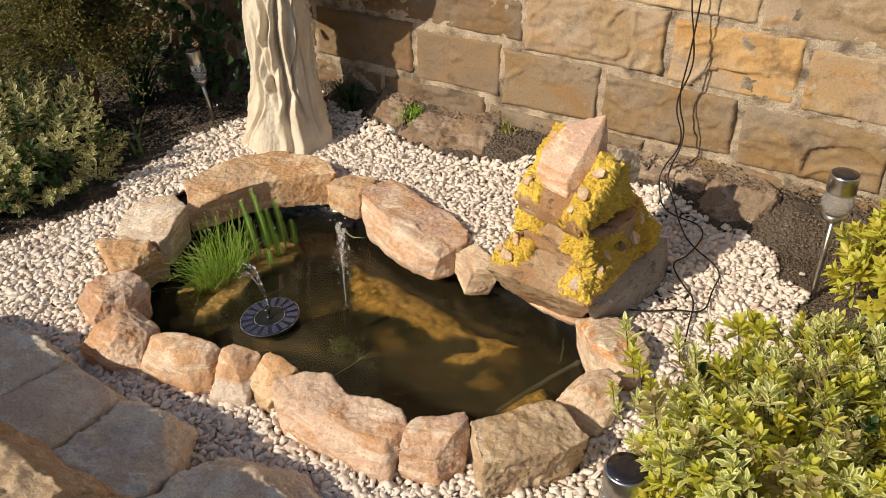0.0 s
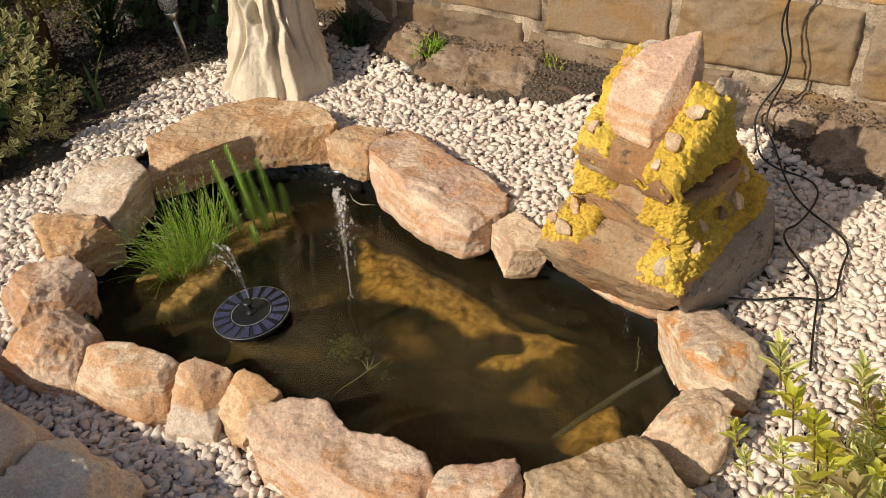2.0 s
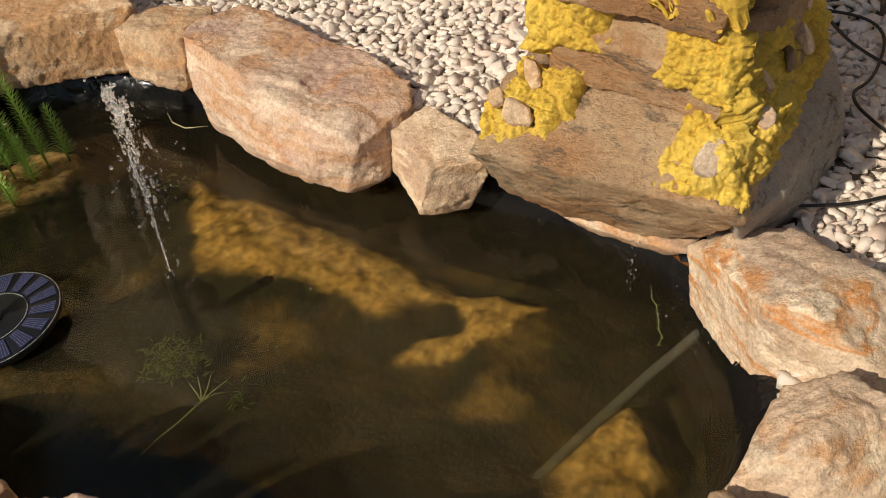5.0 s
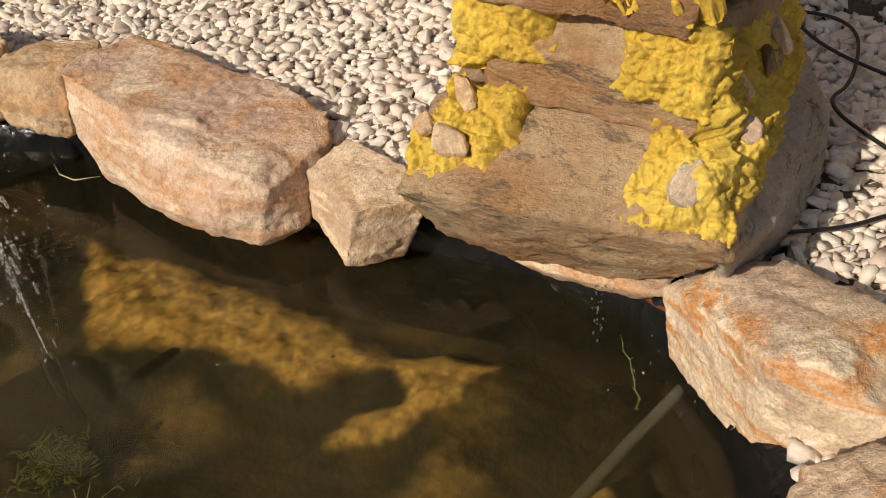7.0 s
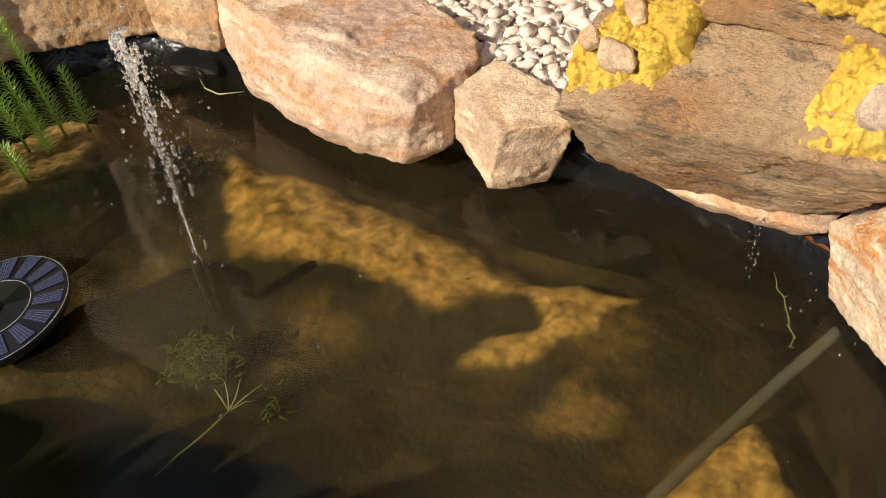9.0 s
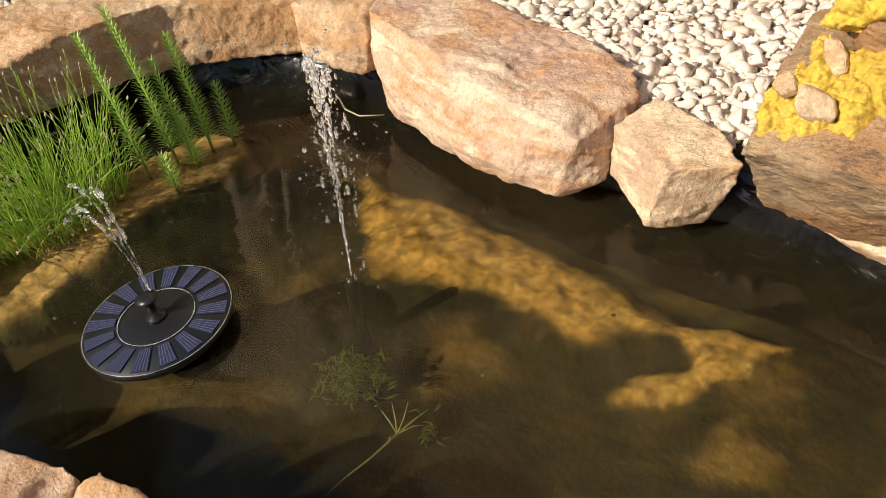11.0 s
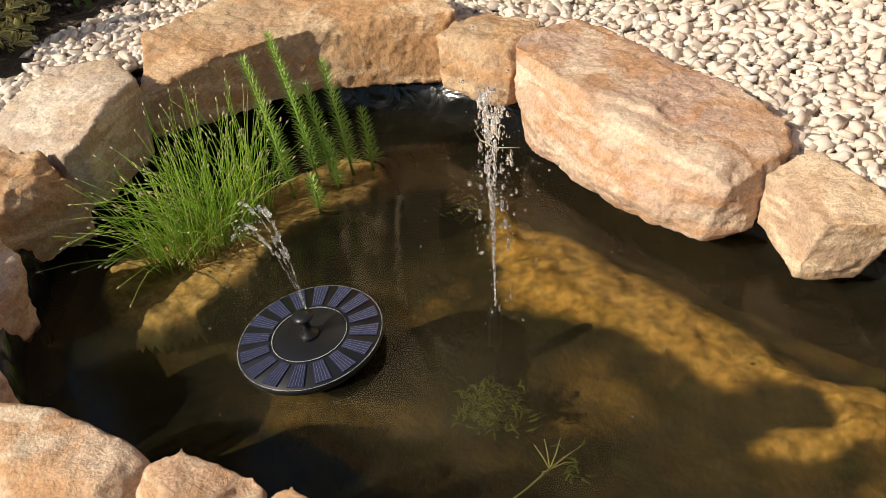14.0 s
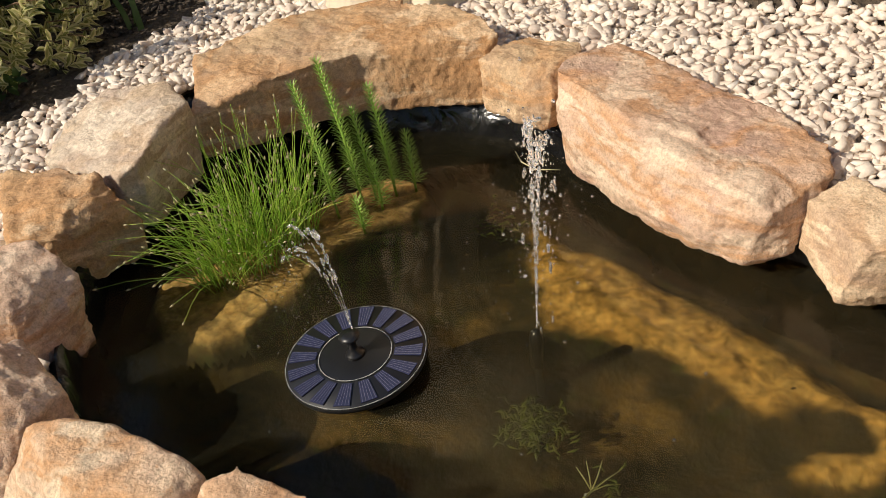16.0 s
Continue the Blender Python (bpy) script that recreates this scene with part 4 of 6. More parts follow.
rock("top_shard", STONE_PINK, "upright angular pink sandstone shard", [[(-0.77, 1.932, 0.478), (-0.768, 1.927, 0.462), (-0.665, 1.892, 0.447), (-0.672, 1.905, 0.485), (-0.648, 2.075, 0.612), (-0.745, 2.06, 0.57), (-0.78, 1.985, 0.522), (-0.63, 1.98, 0.5), (-0.63, 2.06, 0.55), (-0.62, 2.0, 0.45)]], 0.44, parent=pile, seed=27, rough=0.003, voxel=0.0036, foot=0.98)
rock("back_stone", STONE_PALE, "pale stone at the back", [[(-0.605, 2.055, 0.515), (-0.6, 2.06, 0.53), (-0.565, 2.14, 0.5), (-0.55, 2.12, 0.46), (-0.62, 2.15, 0.5), (-0.575, 2.06, 0.44), (-0.63, 2.06, 0.46)]], 0.42, parent=pile, seed=28, rough=0.006)
rock("back_stone", STONE_PALE, "small cream stone beside the shard", [[(-0.785, 2.08, 0.54), (-0.755, 2.09, 0.565), (-0.725, 2.1, 0.565), (-0.73, 2.13, 0.55), (-0.77, 2.14, 0.54)]], 0.45, parent=pile, seed=30, rough=0.004)


def mortar_patch(corners, thick, seed, nu, nv, stones=(), cover=0.5):
    """Crusty yellow mortar trowelled over the rocks between four corners (lower two first, then the upper two, anticlockwise), frayed at its edge, with stones pressed in."""
    a, b, c, d = (Vector(p) for p in corners)
    nor = ((b - a).cross(d - a) + (c - d).cross(c - b)).normalized()
    o = Vector((seed * 1.7, -seed * 0.9, seed * 2.3))
    verts, faces, index = [], [], {}

    def surface(u, v):
        p = (a * (1 - u) + b * u) * (1 - v) + (d * (1 - u) + c * u) * v
        edge = min(u, 1 - u, v, 1 - v) * 2
        f = noise.voronoi((p + o) * 48)[0]
        clod = noise.voronoi((p + o) * 130)[0]
        h = 1.9 * edge - cover * (0.5 + 1.1 * noise.noise((p + o) * 21) + 0.5 * noise.noise((p - o) * 55) + 0.25 * noise.noise((p - o) * 140))
        up = thick * min(1.0, max(0.0, h) * 1.8) ** 0.7 * (0.7 + 0.9 * noise.noise((p + o) * 17))
        up += 0.017 * (0.4 - f[0]) + 0.006 * (0.4 - clod[0]) + 0.003 * noise.noise(p * 220 + o) + 0.002 * noise.noise(p * 400 - o) - 0.05 * max(0.0, 0.07 - (f[1] - f[0])) * (noise.noise((p - o) * 13) > -0.05)
        return p + nor * (up - 0.004), h

    for j in range(nv + 1):
        for i in range(nu + 1):
            q, h = surface(i / nu, j / nv)
            if h < 0.0:
                q = q - nor * min(0.02, 0.05 - h * 0.08)
            if h > -0.15:
                index[i, j] = len(verts)
                verts.append(q - pile.location)
    for (i, j), k in index.items():
        r = [index.get(e) for e in ((i + 1, j), (i + 1, j + 1), (i, j + 1))]
        if None not in r:
            faces.append((k, *r))
    ob = mesh_object("mortar_patch", verts, faces, FOAM)
    ob.parent = pile
    tagged(ob, "knobbly bright yellow mortar")
    rnd = random.Random(seed)
    turn = Matrix((nor.orthogonal().normalized(), nor.cross(nor.orthogonal().normalized()), nor)).transposed()
    for u, v, size, mat in stones:
        q, _ = surface(u, v)
        bm = bmesh.new()
        for k in range(14):
            t = 2 * math.pi * k / 7 + rnd.uniform(-0.3, 0.3)
            bm.verts.new((math.cos(t) * size * rnd.uniform(0.7, 1.25), math.sin(t) * size * rnd.uniform(0.5, 0.95), rnd.uniform(0.1, 0.36) * size * (1 if k < 7 else -1)))
        bmesh.ops.convex_hull(bm, input=bm.verts)
        bmesh.ops.delete(bm, geom=[w for w in bm.verts if not w.link_faces], context="VERTS")
        bmesh.ops.bevel(bm, geom=bm.edges[:], offset=0.0012, segments=1, affect="EDGES", clamp_overlap=True)
        p = part("pebble", bm, mat, ob, "flat stone pressed in the mortar", smooth=False)
        p.matrix_basis = Matrix.Translation(q + nor * 0.002 - pile.location) @ (turn @ Euler((rnd.uniform(-0.2, 0.2), rnd.uniform(-0.2, 0.2), rnd.uniform(0, 6))).to_matrix()).to_4x4()


mortar_patch([(-0.878, 1.852, 0.188), (-0.76, 1.838, 0.2), (-0.732, 1.91, 0.285), (-0.838, 1.94, 0.29)], 0.022, 1, 90, 90, [(0.46, 0.36, 0.02, STONE_TAN), (0.16, 0.45, 0.015, STONE_TAN), (0.36, 0.76, 0.019, STONE_TAN)])
mortar_patch([(-0.652, 1.806, 0.203), (-0.54, 1.79, 0.2), (-0.525, 1.885, 0.292), (-0.628, 1.872, 0.287)], 0.022, 2, 90, 90, [(0.5, 0.4, 0.021, STONE_PALE), (0.82, 0.85, 0.014, STONE_BUFF), (0.62, 0.9, 0.013, STONE_BUFF)])
mortar_patch([(-0.835, 1.915, 0.285), (-0.715, 1.885, 0.31), (-0.72, 1.915, 0.382), (-0.83, 1.955, 0.395)], 0.024, 3, 80, 70, (), 0.4)
mortar_patch([(-0.675, 1.855, 0.31), (-0.572, 1.828, 0.288), (-0.575, 1.85, 0.378), (-0.665, 1.888, 0.374)], 0.02, 4, 80, 70)
mortar_patch([(-0.828, 1.902, 0.396), (-0.738, 1.866, 0.404), (-0.722, 2.085, 0.56), (-0.805, 2.105, 0.548)], 0.022, 5, 60, 130, [(0.5, 0.2, 0.017, STONE_BUFF), (0.5, 0.5, 0.014, STONE_BUFF), (0.5, 0.78, 0.013, STONE_BUFF)], 0.36)
mortar_patch([(-0.678, 1.845, 0.398), (-0.585, 1.81, 0.392), (-0.562, 1.99, 0.545), (-0.622, 2.01, 0.55)], 0.023, 6, 70, 130, [(0.4, 0.42, 0.02, STONE_BUFF), (0.55, 0.7, 0.018, STONE_BUFF), (0.35, 0.2, 0.013, STONE_BUFF)], 0.5)
mortar_patch([(-0.54, 1.81, 0.2), (-0.48, 2.24, 0.205), (-0.57, 2.18, 0.365), (-0.578, 1.855, 0.36)], 0.02, 7, 170, 90, [(0.62, 0.45, 0.026, STONE_BUFF), (0.42, 0.5, 0.019, STONE_EARTH_SHADE), (0.25, 0.55, 0.017, STONE_BUFF), (0.14, 0.4, 0.016, STONE_BUFF), (0.8, 0.6, 0.018, STONE_BUFF)], 0.34)
mortar_patch([(-0.592, 1.85, 0.365), (-0.54, 2.12, 0.37), (-0.565, 2.06, 0.5), (-0.592, 1.89, 0.45)], 0.016, 8, 120, 60, (), 0.5)


# ---- garden wall ----
def wall():
    nx, nz = 560, 190
    x0, x1, z0, z1 = -4.6, 1.9, -0.1, 2.1
    verts, faces = [], []
    for j in range(nz + 1):
        for i in range(nx + 1):
            x, z = x0 + (x1 - x0) * i / nx, z0 + (z1 - z0) * j / nz
            q = Vector((x * 30, z * 30, 0))
            verts.append((x, WALL_Y - 0.004 + 0.006 * noise.noise(q * 0.35) + 0.005 * noise.noise(q) + 0.004 * noise.noise(q * 2.2), z))
    w = nx + 1
    for j in range(nz):
        for i in range(nx):
            a = j * w + i
            faces.append((a, a + 1, a + w + 1, a + w))
    k = len(verts)
    verts += [(x0, WALL_Y + 0.3, z0), (x1, WALL_Y + 0.3, z0), (x1, WALL_Y + 0.3, z1), (x0, WALL_Y + 0.3, z1)]
    faces += [(k + 1, k, k + 3, k + 2), (nz * w, nz * w + nx, k + 2, k + 3)]
    core = mesh_object("wall_back", verts, faces, MORTAR)
    tagged(core, "coursed ochre sandstone garden wall with crumbly mortar", "wall", kind="structure")
    rnd = random.Random(5)
    courses = [(0.06, 0.275, [-1.3, -0.7, -0.1]), (0.295, 0.49, [-1.6, -1.243, -0.875, -0.425, 0.02]), (0.508, 0.705, [-1.9, -1.165, -0.676, -0.268, 0.15]), (0.725, 0.93, [-1.55, -0.9, -0.42, 0.05])]
    z = 0.95
    while z < 2.0:
        courses.append((z, z + 0.2, [rnd.uniform(-1.3, -1.0), rnd.uniform(-0.8, -0.6), rnd.uniform(-0.3, -0.1)]))
        z += 0.22
    for low, high, joints in courses:
        js = sorted(joints)
        while js[0] > x0 + 0.4:
            js.insert(0, js[0] - rnd.uniform(0.32, 0.55))
        while js[-1] < x1 - 0.4:
            js.append(js[-1] + rnd.uniform(0.32, 0.55))
        for a, b in zip(js, js[1:]):
            slope = -0.036 * (0.5 * (a + b) + 0.5)
            block(core, a + 0.007, b - 0.007, low + slope, high + slope, rnd)


def block(core, a, b, low, high, rnd):
    near = -2.6 < a < 0.6 and low < 1.0
    step = 0.007 if near else 0.04
    nx, nz = max(4, int((b - a) / step)), max(4, int((high - low) / step))
    seed = rnd.uniform(0, 50)
    proud = rnd.uniform(0.004, 0.014)
    skew = [rnd.uniform(-0.006, 0.006) for _ in range(4)]
    verts, faces = [], []
    for j in range(nz + 1):
        for i in range(nx + 1):
            u, v = i / nx, j / nz
            x = a + (b - a) * u + (skew[0] * (1 - v) + skew[1] * v) * (1 - 2 * u)
            z = low + (high - low) * v + (skew[2] * (1 - u) + skew[3] * u) * (1 - 2 * v)
            e = min(u * (b - a), (1 - u) * (b - a), v * (high - low), (1 - v) * (high - low))
            edge = 0.011 * max(0.0, 1 - e / 0.009) ** 2
            q = Vector((x + seed, z * 1.6, seed))
            f = noise.voronoi(q * 5)[0]
            d = 0.014 * noise.noise(q * 4.2) + 0.009 * abs(noise.noise(q * 12)) + 0.0055 * noise.noise(q * 34) + 0.0035 * noise.noise(q * 100) + 0.012 * (0.3 - f[0]) - 0.016 * max(0.0, 0.08 - f[1] + f[0])
            fold = noise.noise(Vector((x * 4 + seed, z * 9 + 1.5 * noise.noise(q * 4), seed)))
            d += 0.2 * max(0.0, 0.1 - abs(fold - 0.12)) * max(0.0, noise.noise(q * 3 + Vector((7, 0, 0))) + 0.25) - 0.032 * (fold > 0.12) * max(0.0, noise.noise(q * 3 + Vector((7, 0, 0))))
            d = max(-0.001, d * min(1.0, e / 0.015 + 0.3) + 0.002)
            rag = 0.006 * noise.noise(q * 30) + 0.008 * noise.noise(q * 9)
            verts.append((x + rag * (e < 0.001), WALL_Y - proud - d + edge, z + rag * (e < 0.001)))
    w = nx + 1
    for j in range(nz):
        for i in range(nx):
            p = j * w + i
            faces.append((p, p + 1, p + w + 1, p + w))
    ring = [i for i in range(w)] + [j * w + nx for j in range(1, nz + 1)] + [nz * w + i for i in range(nx - 1, -1, -1)] + [j * w for j in range(nz - 1, 0, -1)]
    k = len(verts)
    verts += [(verts[i][0], WALL_Y + 0.05, verts[i][2]) for i in ring]
    m = len(ring)
    faces += [(ring[(t + 1) % m], ring[t], k + t, k + (t + 1) % m) for t in range(m)]
    c = Vector((0.5 * (a + b), WALL_Y, 0.5 * (low + high)))
    # low blocks on the left get the stone with shade in its tint
    ob = mesh_object("stone_block", [Vector(p) - c for p in verts], faces, WALL_SHADED if a < -1.45 and low < 0.6 else WALL_DULL if low < 0.4 else WALL_STONE)
    ob.location = c
    ob.parent = core


wall()

# rough stones bedded at the wall's foot
FOOT = "rubble at the wall's foot"
RUBBLE = dict(rough=0.02, voxel=0.007, chips=4, flare=0.02)
# leftmost stones use the dark earthy stone to deepen the statue's shadow
stone("footing_stone", STONE_EARTH_SHADE, "earth-stained footing stone coloured dark for the statue's shadow", [(-1.76, 2.53, 0.2), (-1.74, 2.66, 0.26), (-1.6, 2.66, 0.27), (-1.58, 2.52, 0.22)], 0.05, group=FOOT, seed=31, **RUBBLE)
stone("footing_stone", STONE_EARTH_SHADE, "soil-covered footing stone coloured dark for shade", [(-1.6, 2.5, 0.18), (-1.58, 2.66, 0.27), (-1.4, 2.66, 0.26), (-1.42, 2.49, 0.19)], 0.05, group=FOOT, seed=32, **RUBBLE)
stone("footing_stone", STONE_EARTH_SHADE, "rounded brown footing stone under soil", [(-1.43, 2.48, 0.19), (-1.42, 2.65, 0.27), (-1.2, 2.66, 0.26), (-1.22, 2.5, 0.18)], 0.05, group=FOOT, seed=36, **RUBBLE)
stone("footing_stone", STONE_DARK, "low brown footing stone behind the iron ring", [(-1.22, 2.56, 0.17), (-1.22, 2.66, 0.24), (-0.92, 2.66, 0.24), (-0.95, 2.56, 0.18)], 0.05, group=FOOT, seed=37, **RUBBLE)
stone("footing_stone", STONE_DARK, "flat brown footing stone with a cracked front", [(-0.9, 2.53, 0.22), (-0.9, 2.66, 0.27), (-0.66, 2.66, 0.27), (-0.66, 2.55, 0.23)], 0.05, group=FOOT, seed=33, **RUBBLE)
stone("footing_stone", STONE_DARK, "flat ledge stone below the wall", [(-0.66, 2.55, 0.23), (-0.66, 2.66, 0.26), (-0.45, 2.66, 0.26), (-0.46, 2.56, 0.22)], 0.05, group=FOOT, seed=38, **RUBBLE)
stone("footing_stone", STONE_EARTH_SHADE, "rounded grey boulder at the wall's foot", [(-0.475, 2.51, 0.17), (-0.47, 2.58, 0.26), (-0.42, 2.65, 0.28), (-0.27, 2.65, 0.28), (-0.26, 2.57, 0.25), (-0.3, 2.5, 0.17), (-0.4, 2.49, 0.16)], 0.05, group=FOOT, seed=34, **RUBBLE)
stone("footing_stone", STONE_EARTH_SHADE, "half-buried dark stone in soil", [(-0.27, 2.54, 0.17), (-0.24, 2.65, 0.22), (-0.0, 2.65, 0.22), (0.02, 2.54, 0.16)], 0.05, group=FOOT, seed=35, **RUBBLE)


# ---- gravel ----
GRAVEL_AREA = [(-2.42, 1.33), (-2.33, 1.52), (-2.29, 1.64), (-2.26, 1.74), (-2.33, 1.82), (-2.31, 1.91), (-2.33, 2.02), (-2.32, 2.18), (-2.27, 2.32), (-2.16, 2.46), (-1.9, 2.53), (-1.68, 2.53), (-1.41, 2.5), (-1.22, 2.5), (-0.9, 2.53), (-0.66, 2.53), (-0.45, 2.55), (-0.27, 2.47), (-0.16, 2.36), (-0.11, 2.25),
               (-0.02, 2.0), (0.1, 1.6), (0.1, 1.1), (-0.3, 0.95), (-0.85, 0.9), (-1.2, 1.0), (-1.7, 1.0), (-2.1, 0.95), (-2.9, 0.9), (-2.9, 1.2)]


MARGIN = [(-1.28 + (x + 1.28) * (1 + 0.035 / math.hypot(x + 1.28, y - 1.65)), 1.65 + (y - 1.65) * (1 + 0.035 / math.hypot(x + 1.28, y - 1.65))) for x, y in POND]


def chippings(name, label, material, area, pitch, sizes, layers, keep_out, seed, spill=0.014, box=(-2.95, 0.15, 0.88, 2.58)):
    rnd = random.Random(seed)
    shapes = []
    for _ in range(40):
        bm = bmesh.new()
        sx, sy, sz = rnd.uniform(0.95, 1.4), rnd.uniform(0.65, 0.95), rnd.uniform(0.4, 0.62)
        for cx in (-1, 1):
            for cy in (-1, 1):
                for cz in (-1, 1):
                    bm.verts.new((cx * sx * rnd.uniform(0.35, 1.0), cy * sy * rnd.uniform(0.35, 1.0), cz * sz * rnd.uniform(0.4, 1.0)))
        bm.verts.new((rnd.choice((-1, 1)) * sx * 1.1, rnd.uniform(-0.4, 0.4) * sy, rnd.uniform(-0.3, 0.3) * sz))
        bmesh.ops.convex_hull(bm, input=bm.verts)
        bmesh.ops.delete(bm, geom=[v for v in bm.verts if not v.link_faces], context="VERTS")
        if len(shapes) >= 20:
            bmesh.ops.bevel(bm, geom=bm.edges[:], offset=0.035, segments=1, affect="EDGES", clamp_overlap=True)
        bmesh.ops.triangulate(bm, faces=bm.faces[:])
        bm.verts.index_update()
        shapes.append((np.array([v.co[:] for v in bm.verts]), np.array([[v.index for v in f.verts] for f in bm.faces])))
        bm.free()
    prints = [(p, min(q[0] for q in p), max(q[0] for q in p), min(q[1] for q in p), max(q[1] for q in p)) for p in FOOTPRINTS]
    V, F, base = [], [], 0
    for layer in range(layers):
        y = box[2]
        while y < box[3]:
            x = box[0]
            while x < box[1]:
                px, py = x + rnd.uniform(-0.5, 0.5) * pitch, y + rnd.uniform(-0.5, 0.5) * pitch
                x += pitch * (0.85, 1.0, 1.3)[layer]
                edge = 0.05 * noise.noise(Vector((px * 9, py * 9, 0)))
                inn = inside(px + edge, py + edge, area)
                if not inn and rnd.random() > spill or (not inn and not inside(px + 0.2 * (1 if px < -1.5 else -1), py - 0.1, area)):
                    continue
                if inside(px, py, MARGIN) or keep_out and any(a < px < b and c < py < d and inside(px, py, p) for p, a, b, c, d in prints):
                    continue
                size = rnd.choice(sizes) * rnd.uniform(0.85, 1.1)
                v, f = shapes[rnd.randrange(20 if layer < 2 else 40)]
                rot = np.array(Euler((rnd.uniform(-0.6, 0.6), rnd.uniform(-0.6, 0.6), rnd.uniform(0, 6.283))).to_matrix())
                z = ground_z(px, py) + (0.002, 0.008, 0.0135)[layer] + (0.035 if py > 2.57 and not keep_out else 0) + rnd.uniform(-0.002, 0.004)
                V.append(v @ rot.T * size + (px, py, z))
                F.append(f + base)
                base += len(v)
            y += pitch * (0.85, 1.0, 1.3)[layer]
    V, F = np.vstack(V), np.vstack(F)
    me = bpy.data.meshes.new(name)
    me.vertices.add(len(V))
    me.vertices.foreach_set("co", V.ravel())
    me.loops.add(len(F) * 3)
    me.loops.foreach_set("vertex_index", F.ravel().astype(np.int32))
    me.polygons.add(len(F))
    me.polygons.foreach_set("loop_start", np.arange(0, len(F) * 3, 3, dtype=np.int32))
    me.update(calc_edges=True)
    me.materials.append(material)
    tagged(new(name, me), label, "gravel", kind="stuff")


chippings("gravel", "loose angular white and cream limestone gravel", GRAVEL, GRAVEL_AREA, 0.0156, (0.0066, 0.0085, 0.01, 0.0116, 0.0142), 3, True, 11, 0.006)
BANK = [(-2.1, 2.52), (-1.75, 2.535), (-1.4, 2.52), (-0.95, 2.54), (-0.3, 2.5), (-0.12, 2.38), (0.3, 2.3), (0.4, 2.61), (-2.1, 2.61)]
chippings("soil_crumbs", "dark crumbs of soil and old mortar on the bank", CRUMB, BANK, 0.0105, (0.0014, 0.002, 0.003, 0.0042), 1, False, 12, 0.0, (-2.1, 0.4, 2.3, 2.64))
BED = [(-3.2, 1.0), (-2.45, 1.3), (-2.36, 1.7), (-2.42, 2.0), (-2.36, 2.3), (-2.25, 2.6), (-3.2, 2.6)]
# the bed's shade is in these crumbs' colour
chippings("soil_crumbs", "crumbs of garden soil coloured dark for the shaded bed", CRUMB_SHADED, BED, 0.02, (0.004, 0.006, 0.008, 0.012), 1, False, 13, 0.0, (-3.2, -2.2, 1.0, 2.6))
SLOPE = [(-0.5, 2.5), (-0.3, 2.45), (-0.15, 2.34), (-0.1, 2.24), (0.0, 2.05), (0.35, 2.0), (0.35, 2.62), (-0.5, 2.62)]
chippings("soil_crumbs", "fine brown crumbs of earth on the sunny bank", CRUMB, SLOPE, 0.0105, (0.0012, 0.0016, 0.002, 0.003), 1, False, 15, 0.0, (-0.5, 0.36, 2.0, 2.62))


# ---- plant materials ----
def leaf_mat(name, a, b, c, rough=0.45):
    k = Mat(name, rough)
    v = k.place(vary=False)
    x = k.ramp(k.island(), [(0.0, a), (0.5, b), (1.0, c)])
    x = k.mix(0.5, x, k.ramp(k.noise(60, v, 3), [(0.3, (0.7, 0.72, 0.65)), (0.7, (1.1, 1.1, 1.05))]), "MULTIPLY")
    k.colour(x)
    k.put(k.b, "Subsurface Weight", 0.0)
    tr = k.node("ShaderNodeBsdfTranslucent", Color=x)
    mx = k.node("ShaderNodeMixShader")
    mx.inputs[0].default_value = 0.42
    out = k.t.nodes["Material Output"]
    k.t.links.new(k.b.outputs[0], mx.inputs[1])
    k.t.links.new(tr.outputs[0], mx.inputs[2])
    k.t.links.new(mx.outputs[0], out.inputs[0])
    return k.m


LEAF_GREEN = leaf_mat("variegated leaf green", (0.42, 0.48, 0.09), (0.55, 0.58, 0.13), (0.64, 0.62, 0.17))
LEAF_CREAM = leaf_mat("variegated leaf cream margin", (0.8, 0.79, 0.38), (0.9, 0.87, 0.48), (0.88, 0.8, 0.34))
LEAF_YELLOW = leaf_mat("golden young leaf", (0.58, 0.58, 0.07), (0.66, 0.63, 0.08), (0.62, 0.5, 0.08))
LEAF_BROWN = leaf_mat("faded buff leaf", (0.45, 0.34, 0.14), (0.5, 0.4, 0.18), (0.4, 0.36, 0.12))
LEAF_DARK = leaf_mat("dark shade leaf", (0.025, 0.06, 0.015), (0.045, 0.09, 0.022), (0.06, 0.11, 0.025))
LEAF_MID = leaf_mat("mid-green strap leaf", (0.07, 0.13, 0.035), (0.11, 0.19, 0.05), (0.16, 0.24, 0.07))
LEAF_OLIVE = leaf_mat("olive small leaf", (0.2, 0.22, 0.05), (0.32, 0.33, 0.09), (0.48, 0.46, 0.17))
LEAF_OLIVE_EDGE = leaf_mat("buff leaf margin", (0.58, 0.55, 0.27), (0.7, 0.66, 0.36), (0.7, 0.62, 0.33))
CONIFER = leaf_mat("golden conifer spray", (0.1, 0.1, 0.022), (0.16, 0.15, 0.04), (0.36, 0.29, 0.085), 0.6)
RUSH = leaf_mat("fresh rush green", (0.27, 0.47, 0.045), (0.4, 0.62, 0.07), (0.6, 0.72, 0.15), 0.4)
RUSH_TIP = plain("dry rush tip", (0.46, 0.4, 0.22), 0.8)
TAIL = leaf_mat("bright marestail green", (0.34, 0.55, 0.09), (0.45, 0.66, 0.14), (0.55, 0.7, 0.2), 0.45)
BARK = plain("brown bark", (0.13, 0.075, 0.04), 0.9, 0, 0.4, 30, 0.6)
STEEL = plain("brushed steel", (0.55, 0.53, 0.5), 0.28, 1.0, 0.1, 60, 0.05)
